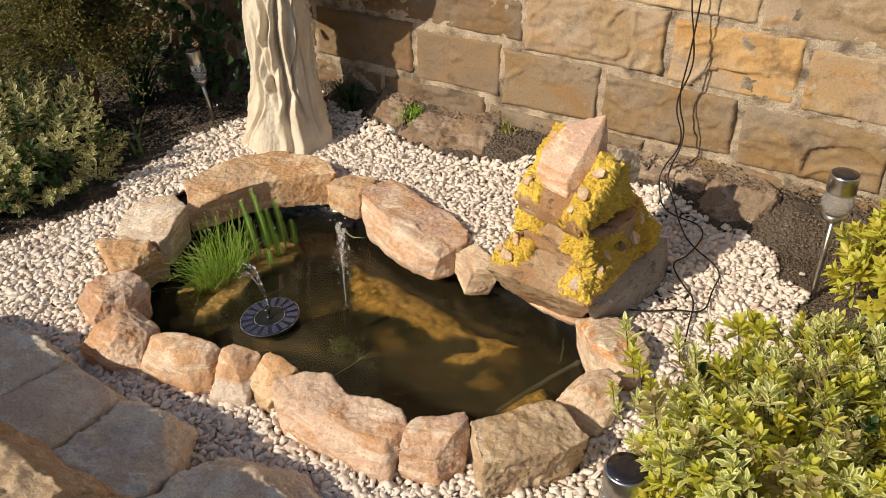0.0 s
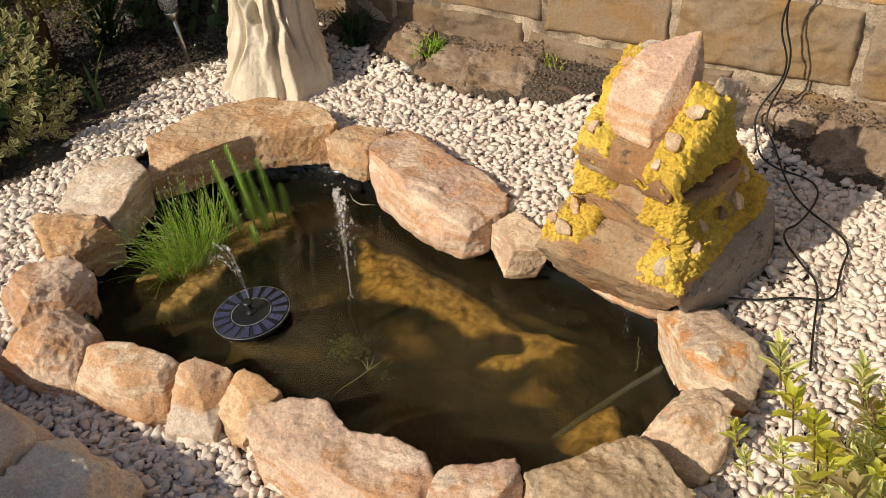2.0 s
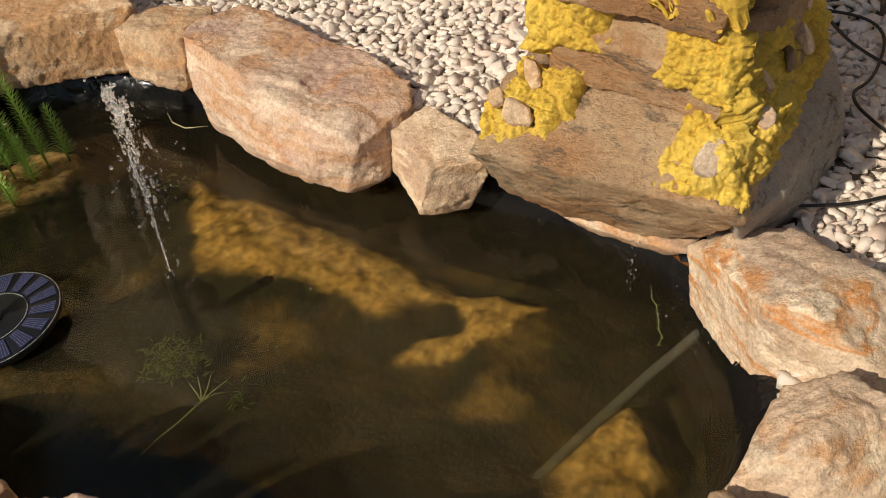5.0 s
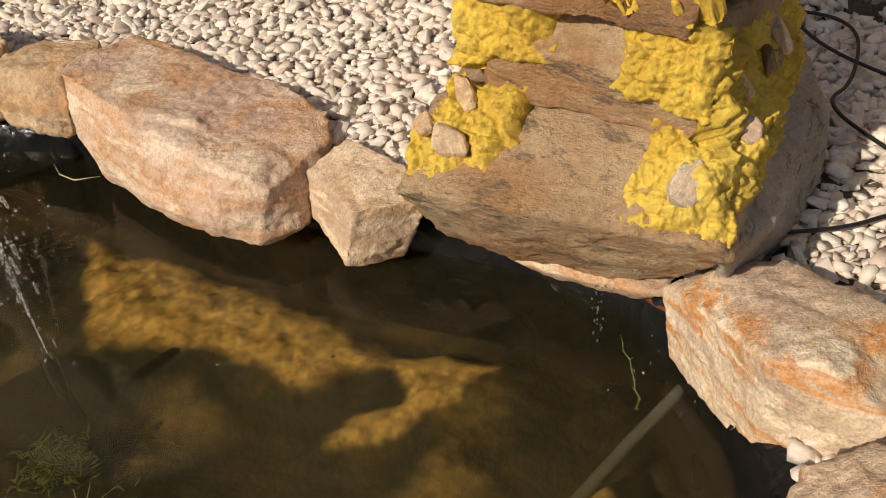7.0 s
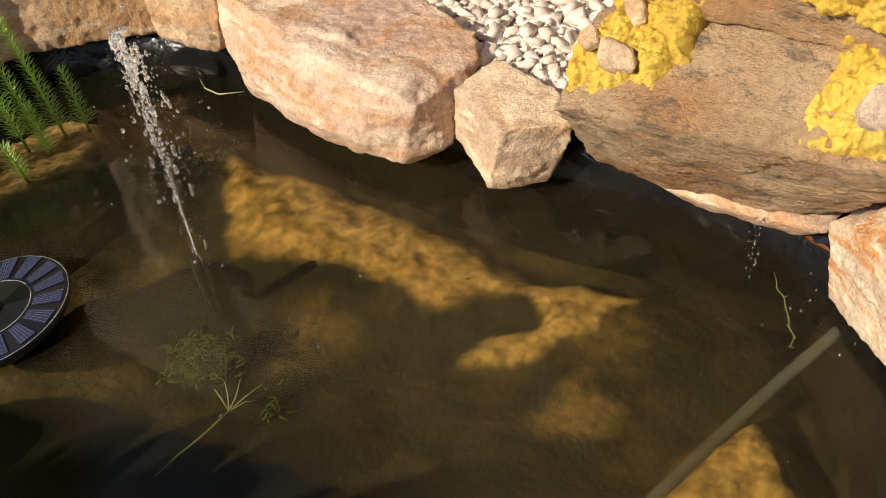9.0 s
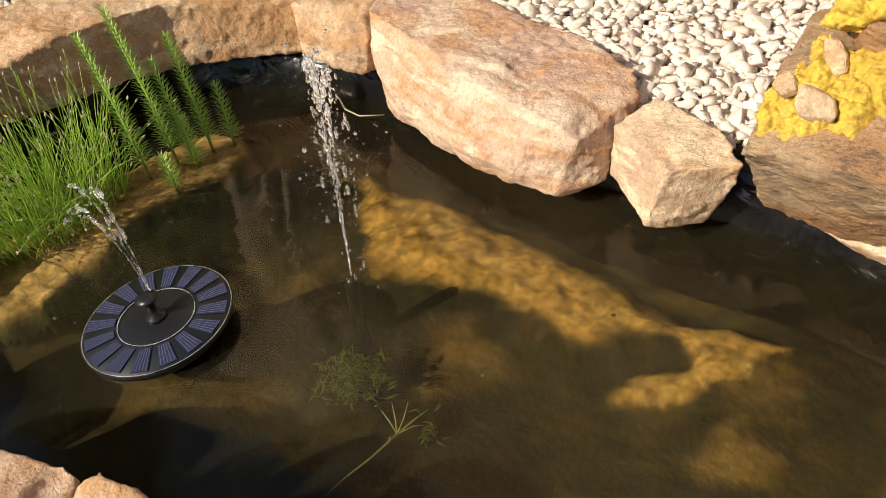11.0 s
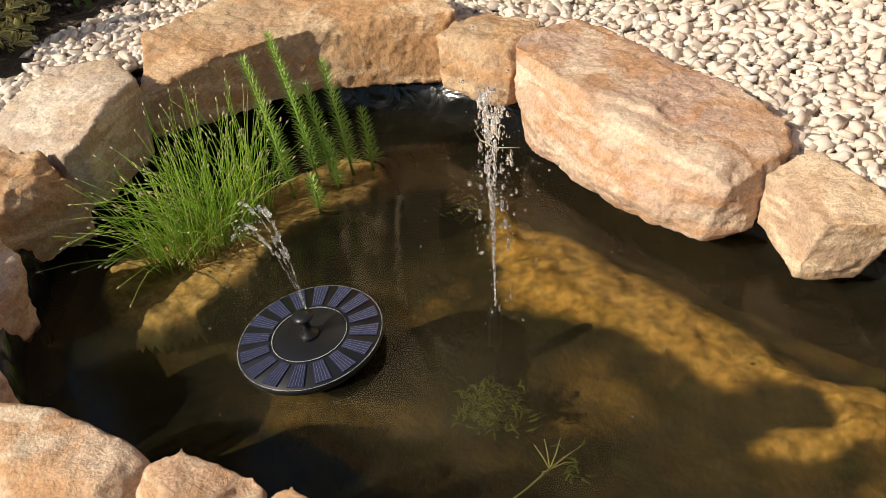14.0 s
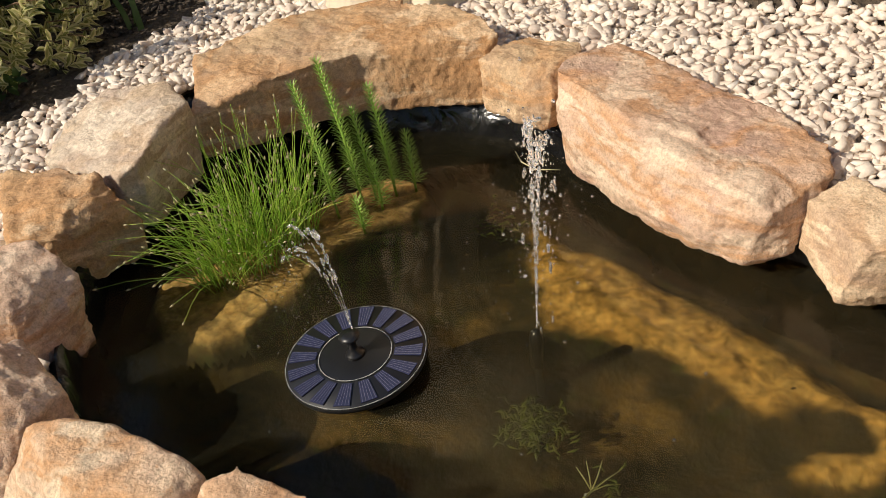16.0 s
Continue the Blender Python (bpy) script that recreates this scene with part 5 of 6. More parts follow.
DRY_LEAF = leaf_mat("rust-red dry leaf", (0.4, 0.12, 0.04), (0.45, 0.16, 0.05), (0.5, 0.2, 0.07), 0.6)
BLACK = plain("black plastic", (0.012, 0.012, 0.013), 0.35)
CABLE = plain("black cable sheath", (0.01, 0.01, 0.01), 0.45)
CELL = plain("dark blue solar cell", (0.035, 0.04, 0.085), 0.22, 0.0, 0.2, 200, 0.02)
CELL_BLACK = plain("solar top glass", (0.02, 0.016, 0.02), 0.12)
WHITE_LINE = plain("white trim", (0.7, 0.7, 0.68), 0.5)
GRID_LINE = plain("grey cell wire", (0.13, 0.13, 0.19), 0.4)
RUST = plain("brown rusty iron", (0.1, 0.062, 0.04), 0.85, 0.0, 0.4, 70, 0.6)
HOSE = plain("clouded clear hose", (0.19, 0.21, 0.24), 0.2)
HOSE.node_tree.nodes["Principled BSDF"].inputs["Alpha"].default_value = 0.5
SPRIG = leaf_mat("pale olive sprig", (0.22, 0.24, 0.08), (0.3, 0.32, 0.12), (0.4, 0.38, 0.16), 0.5)
WEED = leaf_mat("submerged weed green", (0.05, 0.1, 0.02), (0.1, 0.18, 0.03), (0.17, 0.27, 0.05))


def statue_mat():
    k = Mat("cream cast stone", 0.75)
    v = k.place(vary=False)
    c = k.ramp(k.noise(10, v, 5), [(0.3, (0.54, 0.45, 0.33)), (0.6, (0.68, 0.59, 0.45)), (0.8, (0.6, 0.49, 0.34))])
    c = k.mix(k.ramp(k.noise(34, v, 6, 0.7), [(0.62, (0, 0, 0)), (0.72, (0.7, 0.7, 0.7))]), c, (0.36, 0.27, 0.16))
    k.colour(c)
    k.bump(k.math("ADD", k.noise(90, v, 5), k.math("MULTIPLY", k.noise(26, k.place((1, 1, 0.16), False), 5, 0.65), 2.0)), 0.6, 0.006)
    return k.m


STATUE = statue_mat()


def drop_mat():
    k = Mat("clear water drops", 0.02)
    k.b.inputs["IOR"].default_value = 1.33
    k.b.inputs["Transmission Weight"].default_value = 0.93
    k.b.inputs["Base Color"].default_value = col(1, 1, 1)
    return k.m


def glass_mat():
    k = Mat("crackled lamp glass", 0.08)
    k.b.inputs["Transmission Weight"].default_value = 0.85
    k.b.inputs["Base Color"].default_value = col(0.9, 0.88, 0.84)
    k.bump(k.voronoi(160, k.place(vary=False)), 0.9, 0.006)
    return k.m


DROP, GLASS = drop_mat(), glass_mat()


# ---- statue ----
def build_statue():
    n, m = 300, 200
    verts, faces = [], []
    rnd = random.Random(19)
    # carved pleats: angle, width, depth, sway, phase and the heights between which each runs
    pleats = [(5.2, 0.085, 2.0, 0.07, 0.4, -0.1, 0.62)]
    for k in range(22):
        z0 = rnd.choice((-0.1, -0.1, 0.05, 0.12, 0.22))
        pleats.append((2 * math.pi * (k + rnd.uniform(-0.4, 0.4)) / 22, rnd.uniform(0.03, 0.09), rnd.uniform(0.6, 1.5), rnd.uniform(0.08, 0.24), rnd.uniform(0, 6.28), z0, z0 + rnd.uniform(0.3, 0.95)))
    for j in range(m + 1):
        v = j / m
        z = 1.12 * v
        low = max(0.0, 1 - z / 0.12)
        r = 0.113 + 0.036 * max(0.0, 1 - z / 0.4) ** 1.3 + 0.024 * low ** 2 - 0.008 * min(z / 0.5, 1) + 0.006 * math.sin(z * 17)
        wide = 0.0
        if z > 0.56:
            s = min((z - 0.56) / 0.14, 1.0)
            wide = 0.17 * s * s * (3 - 2 * s)
        if z > 0.9:
            s = min((z - 0.9) / 0.22, 1.0)
            r *= math.sqrt(max(1 - s * s, 0.0)) * 0.98 + 0.02
            wide *= 1 - s
        for i in range(n):
            a = 2 * math.pi * i / n
            q = Vector((math.cos(a) * 1.5, math.sin(a) * 1.5, z * 1.6))
            fold = 0.35 * noise.noise(q * 1.6)
            for a0, w, deep, sway, phase, z0, z1 in pleats:
                if z0 < z < z1:
                    off = (a - a0 - sway * math.sin(z * 9 + phase) - 0.5 * sway * math.sin(z * 23 + 2 * phase) + math.pi) % (2 * math.pi) - math.pi
                    end = min(1.0, (z - z0) / 0.05, (z1 - z) / 0.08)
                    fold -= deep * end * math.exp(-(off / w) ** 2) - 0.45 * deep * end * math.exp(-((abs(off) - 2.1 * w) / (0.9 * w)) ** 2)
            hem = max(0.0, 1 - z / 0.3)
            lobes = hem * (0.011 * math.cos(3 * a + 1.1) + 0.008 * math.cos(7 * a))
            depth = 0.0155 * (1.0 if z < 0.85 else 0.3)
            wob = 0.004 * noise.noise(Vector((math.cos(a) * 4, math.sin(a) * 4, z * 12))) + 0.0018 * noise.noise(Vector((math.cos(a) * 14, math.sin(a) * 14, z * 50)))
            rr = r + fold * depth + lobes + wob
            verts.append((math.cos(a) * (rr + wide * (1.7 if math.cos(a) < 0 else 1.4)), math.sin(a) * rr * 0.95, z))
    for j in range(m):
        for i in range(n):
            p, q = j * n + i, j * n + (i + 1) % n
            faces.append((p, q, q + n, p + n))
    faces += [tuple(range(n))[::-1], tuple(m * n + i for i in range(n))]
    ob = mesh_object("statue", verts, faces, STATUE)
    ob.location = (-1.975, 2.335, ground_z(-1.975, 2.3) - 0.005)
    ob.rotation_euler = (0, 0, radians(12))
    tagged(ob, "cream cast-stone garden statue with carved draped folds", "statue")


build_statue()


# ---- solar fountain, jets ----
def solar_fountain():
    th = thing("solar_fountain", -1.417, 1.545, WATER + 0.008, "round floating solar fountain pump on the pond", "fountain")
    th.rotation_euler = (radians(5), radians(-5), radians(8))
    bm = bmesh.new()
    lathe(bm, [(0.05, -0.02), (0.078, -0.012), (0.087, -0.002), (0.088, 0.003), (0.086, 0.006), (0.02, 0.0065)], 64)
    part("disc", bm, BLACK, th, "black plastic float disc")
    for r, w, nm in ((0.0455, 0.0009, "inner_ring"), (0.087, 0.0008, "rim_line")):
        bm = bmesh.new()
        lathe_pts = [bm.verts.new((rr * math.cos(2 * math.pi * k / 64), rr * math.sin(2 * math.pi * k / 64), 0.0078 if nm == "inner_ring" else 0.0055)) for rr in (r - w, r + w) for k in range(64)]
        for k in range(64):
            bm.faces.new((lathe_pts[k], lathe_pts[64 + k], lathe_pts[64 + (k + 1) % 64], lathe_pts[(k + 1) % 64]))
        bmesh.ops.solidify(bm, geom=bm.faces[:], thickness=0.0008)
        part(nm, bm, WHITE_LINE, th)
    for k in range(16):
        a = 2 * math.pi * k / 16
        bm = bmesh.new()
        c = [(0.049, -0.0062), (0.083, -0.0098), (0.083, 0.0098), (0.049, 0.0062)]
        lo = [bm.verts.new((x, y, 0.0066)) for x, y in c]
        hi = [bm.verts.new((x, y, 0.0076)) for x, y in c]
        bm.faces.new(hi)
        for i in range(4):
            bm.faces.new((lo[i], lo[(i + 1) % 4], hi[(i + 1) % 4], hi[i]))
        p = part("solar_panel", bm, CELL, th, "", smooth=False)
        p.rotation_euler = (0, 0, a)
        for i in range(5):
            bm = bmesh.new()
            y = -0.0055 + i * 0.0027
            vs = [bm.verts.new(q) for q in ((0.05, y * 0.95, 0.0079), (0.0825, y * 1.45, 0.0079), (0.0825, y * 1.45 + 0.0004, 0.0079), (0.05, y * 0.95 + 0.0004, 0.0079))]
            bm.faces.new(vs)
            part("grid_line", bm, GRID_LINE, p)
    bm = bmesh.new()
    lathe(bm, [(0.013, 0.006), (0.011, 0.01), (0.0055, 0.014), (0.005, 0.03), (0.012, 0.034), (0.013, 0.037), (0.004, 0.038)], 24)
    part("nozzle", bm, BLACK, th)


solar_fountain()


def drops(name, label, strands, loose, seed):
    """Thrown water. strands: start, way, height and fraying of each string of beads; loose: centre, spread, count and largest radius of scattered drops."""
    rnd = random.Random(seed)
    bm = bmesh.new()

    def bead(p, r, stretch, along=Vector((0, 0, 1))):
        turn = along.to_track_quat("Z", "Y").to_matrix().to_4x4()
        made = bmesh.ops.create_icosphere(bm, subdivisions=2 if r > 0.0013 else 1, radius=1, matrix=Matrix.Translation(p) @ turn @ Matrix.Diagonal((r, r * rnd.uniform(0.7, 1.2), r * stretch, 1)))
        if r > 0.0013:
            for v in made["verts"]:
                v.co += (v.co - p) * 0.45 * noise.noise(v.co * 420)

    for start, way, height, fray, last in strands:
        u = 0.0
        while u < last:
            arc = Vector((way[0] * u, way[1] * u, height * 4 * u * (1 - u)))
            along = Vector((way[0], way[1], height * 4 * (1 - 2 * u))).normalized()
            s = fray * u ** 1.3
            p = Vector(start) + arc + Vector((rnd.gauss(0, s), rnd.gauss(0, s), rnd.gauss(0, s)))
            broken = u > 0.18
            bead(p, rnd.uniform(0.0005, 0.001) if not broken or rnd.random() < 0.6 else rnd.uniform(0.001, 0.0024), rnd.uniform(2.5, 6) if not broken else rnd.uniform(1.3, 4.5), along)
            u += rnd.uniform(0.006, 0.014) * (1 + 2 * u)
    for c, spread, count, big in loose:
        for _ in range(count):
            p = Vector((rnd.gauss(c[0], spread[0]), rnd.gauss(c[1], spread[1]), rnd.gauss(c[2], spread[2])))
            if p.z > WATER + 0.002:
                bead(p, 0.0005 + (big - 0.0005) * rnd.random() ** 4, rnd.uniform(0.9, 1.5))
    me = bpy.data.meshes.new(name)
    for f in bm.faces:
        f.smooth = True
    bm.to_mesh(me)
    bm.free()
    me.materials.append(DROP)
    jet = tagged(new(name, me), label, "water jet", kind="stuff")
    jet.visible_shadow = False


JET, SPOUT = (-1.27, 1.717, WATER), (-1.421, 1.552, 0.026)
drops("water_jet", "tall column of clear sparkling water drops", [(JET, (0.004, 0.002), 0.285, 0.004, 0.52), (JET, (-0.02, 0.012), 0.275, 0.006, 0.95), (JET, (0.022, -0.006), 0.27, 0.007, 1.0), (JET, (0.012, 0.02), 0.25, 0.008, 0.95), (JET, (-0.008, -0.014), 0.28, 0.006, 0.9), (JET, (0.016, 0.01), 0.265, 0.008, 1.0), (JET, (-0.014, 0.004), 0.285, 0.007, 0.95), (JET, (0.006, -0.02), 0.24, 0.008, 1.0)],
      [((-1.268, 1.717, 0.2), (0.018, 0.018, 0.05), 110, 0.0024), ((-1.268, 1.717, 0.08), (0.035, 0.035, 0.08), 190, 0.0014)], 3)
drops("fountain_spray", "small fan of clear water drops over the solar pump", [(SPOUT, (-0.15, 0.012), 0.125, 0.005, 0.62), (SPOUT, (-0.135, 0.04), 0.115, 0.006, 0.7), (SPOUT, (-0.12, -0.02), 0.105, 0.005, 0.7)],
      [((-1.51, 1.565, 0.12), (0.014, 0.014, 0.008), 60, 0.0016), ((-1.53, 1.55, 0.055), (0.028, 0.022, 0.04), 170, 0.0012)], 4)
bm = bmesh.new()
lathe(bm, [(0.008, -0.06), (0.009, -0.012), (0.007, -0.004), (0.003, 0.0)], 20)
th = thing("pump_nozzle", -1.27, 1.715, WATER - 0.004, "black submerged pump nozzle at water level", "pump")
part("nozzle", bm, BLACK, th)
bm = bmesh.new()
tube(bm, [(0, 0, -0.05), (0.005, 0.002, -0.1), (0.01, 0.005, -0.165)], 0.006, 10)
part("riser_pipe", bm, BLACK, th)

# ---- island and water plants ----

def rushes():
    th = thing("spike_rush", -1.7, 1.65, -0.02, "bright green tuft of spike rush with tiny buff tips", "water plant")
    rnd = random.Random(8)
    bm, tips = bmesh.new(), bmesh.new()
    for _ in range(470):
        a, r = rnd.uniform(0, 6.28), 0.075 * math.sqrt(rnd.random())
        bx, by = r * math.cos(a) * 0.7, r * math.sin(a) * 1.45
        out = rnd.uniform(0.0, 0.75) ** 1.3
        lean = a + rnd.gauss(0, 0.9)
        if rnd.random() < 0.24:
            lean, out = rnd.gauss(4.1, 0.75), rnd.uniform(0.5, 1.25)
        ln = (rnd.uniform(0.05, 0.16) if rnd.random() < 0.55 else rnd.uniform(0.12, 0.215)) * (1.0 if by > -0.04 else 0.8)
        pts = []
        for k in range(6):
            u = k / 5
            bend = out * u * u
            pts.append((bx + math.cos(lean) * ln * (0.55 * out * u + 0.45 * bend), by + math.sin(lean) * ln * (0.55 * out * u + 0.45 * bend), ln * u * (1 - 0.45 * out * u)))
        tube(bm, pts, [0.0007, 0.0006, 0.00055, 0.0005, 0.0004, 0.0003], 4)
        if rnd.random() < 0.6:
            d = (Vector(pts[-1]) - Vector(pts[-2])).normalized()
            tube(tips, [Vector(pts[-1]) - d * 0.001, Vector(pts[-1]) + d * 0.002, Vector(pts[-1]) + d * 0.0055], [0.0007, 0.0015, 0.0004], 5)
    tagged(part("stem_tuft", bm, RUSH, th), kind="stuff")
    tagged(part("flower_fuzz", tips, RUSH_TIP, th), kind="stuff")


def mares_tail(x, y, height, lean, seed):
    th = thing("marestail", x, y, -0.02, "upright bright green bottlebrush marestail shoot", "water plant", "marestail shoots")
    rnd = random.Random(seed)
    bm = bmesh.new()
    top = Vector((lean[0], lean[1], height))
    tube(bm, [(0, 0, 0), top * 0.5 + Vector((lean[0] * -0.1, lean[1] * -0.1, 0)), top], [0.0022, 0.0019, 0.0008], 6)
    part("stem", bm, TAIL, th)
    bm = bmesh.new()
    for k in range(int(height / 0.0065)):
        u = k * 0.0065 / height
        if u < 0.12:
            continue
        c = top * u - Vector((lean[0], lean[1], 0)) * 0.35 * u * (1 - u)
        ln = 0.023 * (1.05 - 0.6 * u) * rnd.uniform(0.85, 1.1)
        for i in range(9):
            a = 2 * math.pi * (i + 0.5 * (k % 2)) / 9 + rnd.uniform(-0.1, 0.1)
            d = Vector((math.cos(a), math.sin(a), 0.35 + 0.9 * u * u))
            side = Vector((-math.sin(a), math.cos(a), 0)) * 0.0009
            p = [bm.verts.new(c + side), bm.verts.new(c - side), bm.verts.new(c + d * ln * 0.6 - side * 0.8 + Vector((0, 0, 0.001))), bm.verts.new(c + d * ln), bm.verts.new(c + d * ln * 0.6 + side * 0.8 + Vector((0, 0, 0.001)))]
            bm.faces.new(p)
    tagged(part("needle_brush", bm, TAIL, th), kind="stuff")


rushes()
for k, (x, y, h, lx, ly) in enumerate(((-1.655, 1.825, 0.25, -0.03, -0.025), (-1.66, 1.775, 0.235, -0.02, -0.03), (-1.625, 1.87, 0.2, -0.02, -0.015), (-1.645, 1.845, 0.165, -0.02, -0.01), (-1.61, 1.9, 0.11, -0.012, 0), (-1.605, 1.77, 0.075, 0.01, -0.02), (-1.62, 1.83, 0.085, -0.01, 0.0))):
    mares_tail(x, y, h, (lx, ly), 50 + k)


def floating_stem():
    th = thing("pondweed", -1.1, 1.5, WATER - 0.006, "pale olive floating pondweed sprig", "water plant")
    bm = bmesh.new()
    tube(bm, [(-0.016, -0.05, -0.006), (-0.008, -0.028, -0.001), (0.002, 0.0, 0.001), (0.009, 0.028, 0.003), (0.015, 0.054, 0.005)], [0.0004, 0.0007, 0.0011, 0.0013, 0.0006], 5)
    for x, y, z in ((-0.016, 0.048, 0.009), (-0.01, 0.058, 0.012), (0.024, 0.072, 0.008), (0.004, 0.066, 0.014), (0.03, 0.058, 0.002)):
        tube(bm, [(0.01, 0.034, 0.003), (0.01 + (x - 0.01) * 0.5, 0.034 + (y - 0.034) * 0.55, 0.006), (x, y, z)], [0.0009, 0.0007, 0.0003], 4)
    part("sprig", bm, SPRIG, th)
    rnd = random.Random(3)
    for x, y, z, n, sp in ((-1.218, 1.629, -0.088, 330, 0.017), (-1.092, 1.587, -0.09, 50, 0.01), (-1.52, 2.0, -0.11, 60, 0.03)):
        th = thing("submerged_weed", x, y, z, "tangled dark green submerged pondweed clump", "water plant", "submerged weed")
        bm = bmesh.new()
        for _ in range(n):
            p = Vector((rnd.gauss(0, sp), rnd.gauss(0, sp), rnd.gauss(0, 0.008)))
            a = rnd.uniform(0, 6.28)
            tube(bm, [p, p + Vector((math.cos(a) * 0.007, math.sin(a) * 0.007, 0.004)), p + Vector((math.cos(a + 0.5) * 0.014, math.sin(a + 0.5) * 0.014, 0.002))], [0.0012, 0.002, 0.0006], 4)
        tagged(part("frond_tangle", bm, WEED, th), kind="stuff")


floating_stem()


def bubbles():
    rnd = random.Random(14)
    bm = bmesh.new()
    while len(bm.verts) < 60 * 42:
        x, y = (-1.27 + rnd.gauss(0, 0.14), 1.715 + rnd.gauss(0, 0.13)) if rnd.random() < 0.6 else (rnd.uniform(-1.9, -0.55), rnd.uniform(1.35, 1.95))
        if not inside(x, y, POND):
            continue
        r = rnd.choice((0.0006, 0.0007, 0.0009, 0.0012, 0.002)) * rnd.uniform(0.8, 1.2)
        bmesh.ops.create_icosphere(bm, subdivisions=2, radius=r, matrix=Matrix.Translation((x, y, WATER + r * 0.2)))
    me = bpy.data.meshes.new("bubbles")
    for f in bm.faces:
        f.smooth = True
    bm.to_mesh(me)
    bm.free()
    me.materials.append(DROP)
    tagged(new("bubbles", me), "tiny clear bubbles floating on the pond", "bubbles", kind="stuff")


bubbles()
th = thing("hose", -0.55, 1.86, 0, "clouded clear hose running down into the pond", "hose")
bm = bmesh.new()
tube(bm, [(0.03, 0.08, -0.02), (-0.005, 0.029, -0.028), (-0.065, -0.075, -0.048), (-0.12, -0.17, -0.075), (-0.175, -0.265, -0.11), (-0.2, -0.31, -0.132)], 0.0066, 14)
part("pipe", bm, HOSE, th)


def small_bits():
    """Drips off the slab, a trailing strand, a dry leaf on the liner."""
    rnd = random.Random(17)
    bm = bmesh.new()
    for k in range(36):
        x, y, z = -0.667 + rnd.gauss(0, 0.003), 1.884 + rnd.gauss(0, 0.003), rnd.uniform(WATER, 0.07)
        if k % 3 == 0:
            x, y, z = -0.6 + rnd.gauss(0, 0.02), 1.83 + rnd.gauss(0, 0.03), rnd.uniform(WATER, 0.03)
        r = rnd.uniform(0.0006, 0.0016)
        bmesh.ops.create_icosphere(bm, subdivisions=1, radius=1, matrix=Matrix.Translation((x, y, z)) @ Matrix.Diagonal((r, r, r * rnd.uniform(1, 3), 1)))
    me = bpy.data.meshes.new("drips")
    bm.to_mesh(me)
    bm.free()
    me.materials.append(DROP)
    tagged(new("drips", me), "thin drips of water falling off the slab", "water drips", kind="stuff")
    th = thing("pondweed", -0.62, 1.85, WATER, "thin trailing green strand on the water", "water plant")
    bm = bmesh.new()
    pts = [(-0.024, 0.056, -0.001), (-0.019, 0.042, 0.0), (-0.017, 0.03, 0.0), (-0.008, 0.018, 0.001), (-0.004, 0.004, 0.0), (0.001, -0.01, 0.0), (0.003, -0.024, 0.001), (0.01, -0.034, 0.0), (0.008, -0.047, -0.002)]
    tube(bm, pts, 0.0006, 5)
    for p in pts[2:]:
        for s in (-1, 1):
            tube(bm, [p, (p[0] + s * rnd.uniform(0.001, 0.004), p[1] + rnd.uniform(-0.004, 0.004), p[2] + 0.001)], [0.0008, 0.0003], 4)
    part("strand", bm, SPRIG, th)
    th = thing("pondweed", -1.49, 2.05, WATER, "pale curved root strand by the liner", "water plant")
    bm = bmesh.new()
    tube(bm, [(-0.045, 0.02, 0.004), (-0.02, 0.0, 0.001), (0.012, -0.008, 0.0), (0.05, 0.006, 0.003)], [0.0009, 0.0013, 0.0012, 0.0006], 5)
    part("strand", bm, RUSH_TIP, th)
    th = thing("dry_leaf", -0.612, 1.915, 0.028, "curled rust-red dry leaf on the liner", "leaf")
    bm = bmesh.new()
    for d in ((-0.6, 0.5, 0.1), (0.7, -0.5, 0.2), (0.3, 0.4, 0.15)):
        add_leaf(bm, Vector((0, 0, 0)), Vector(d), Vector((0, 0, 1)), 0.02, 0.009, 0.3, 0, 0)
    part("blade", bm, DRY_LEAF, th)


# ---- garden lamps ----
def solar_lamp(x, y, z, total, r, lean, label):
    th = thing("solar_lamp", x, y, z, label, "garden lamp", "solar stake lamps")
    th.rotation_euler = (radians(lean[0]), radians(lean[1]), 0)
    cap, gl = total - 0.05, total - 0.115
    bm = bmesh.new()
    tube(bm, [(0, 0, -0.05), (0, 0, gl)], 0.0075, 14)
    part("stake", bm, STEEL, th)
    bm = bmesh.new()
    lathe(bm, [(0.008, gl - 0.03), (0.012, gl - 0.028), (r * 0.85, gl - 0.004), (r * 0.85, gl), (0.01, gl + 0.002)], 32)
    part("collar", bm, STEEL, th)
    bm = bmesh.new()
    lathe(bm, [(r * 0.5, gl), (r * 0.92, gl + 0.012), (r * 1.08, gl + 0.03), (r * 1.0, gl + 0.05), (r * 0.8, cap)], 36)
    part("glass", bm, GLASS, th, "crackled clear glass globe")
    bm = bmesh.new()
    lathe(bm, [(r * 0.9, cap - 0.001), (r * 0.98, cap + 0.002), (r, total - 0.003), (r * 0.97, total), (r * 0.9, total + 0.0005)], 48)
    part("cap", bm, STEEL, th, "brushed steel cap")
    bm = bmesh.new()
    lathe(bm, [(r * 0.89, total + 0.0002), (r * 0.89, total + 0.0022), (r * 0.5, total + 0.003)], 40)
    part("solar_cell", bm, CELL_BLACK, th, "dark solar cell disc")


solar_lamp(-2.353, 2.317, 0.12, 0.285, 0.028, (6, -4), "stainless steel solar stake lamp leaning in dark soil")
solar_lamp(-0.07, 2.284, 0.11, 0.385, 0.038, (0, 0), "stainless steel solar stake lamp by the bank")
solar_lamp(-0.212, 1.155, 0.0, 0.385, 0.041, (0, 0), "stainless steel solar stake lamp beside the shrub")


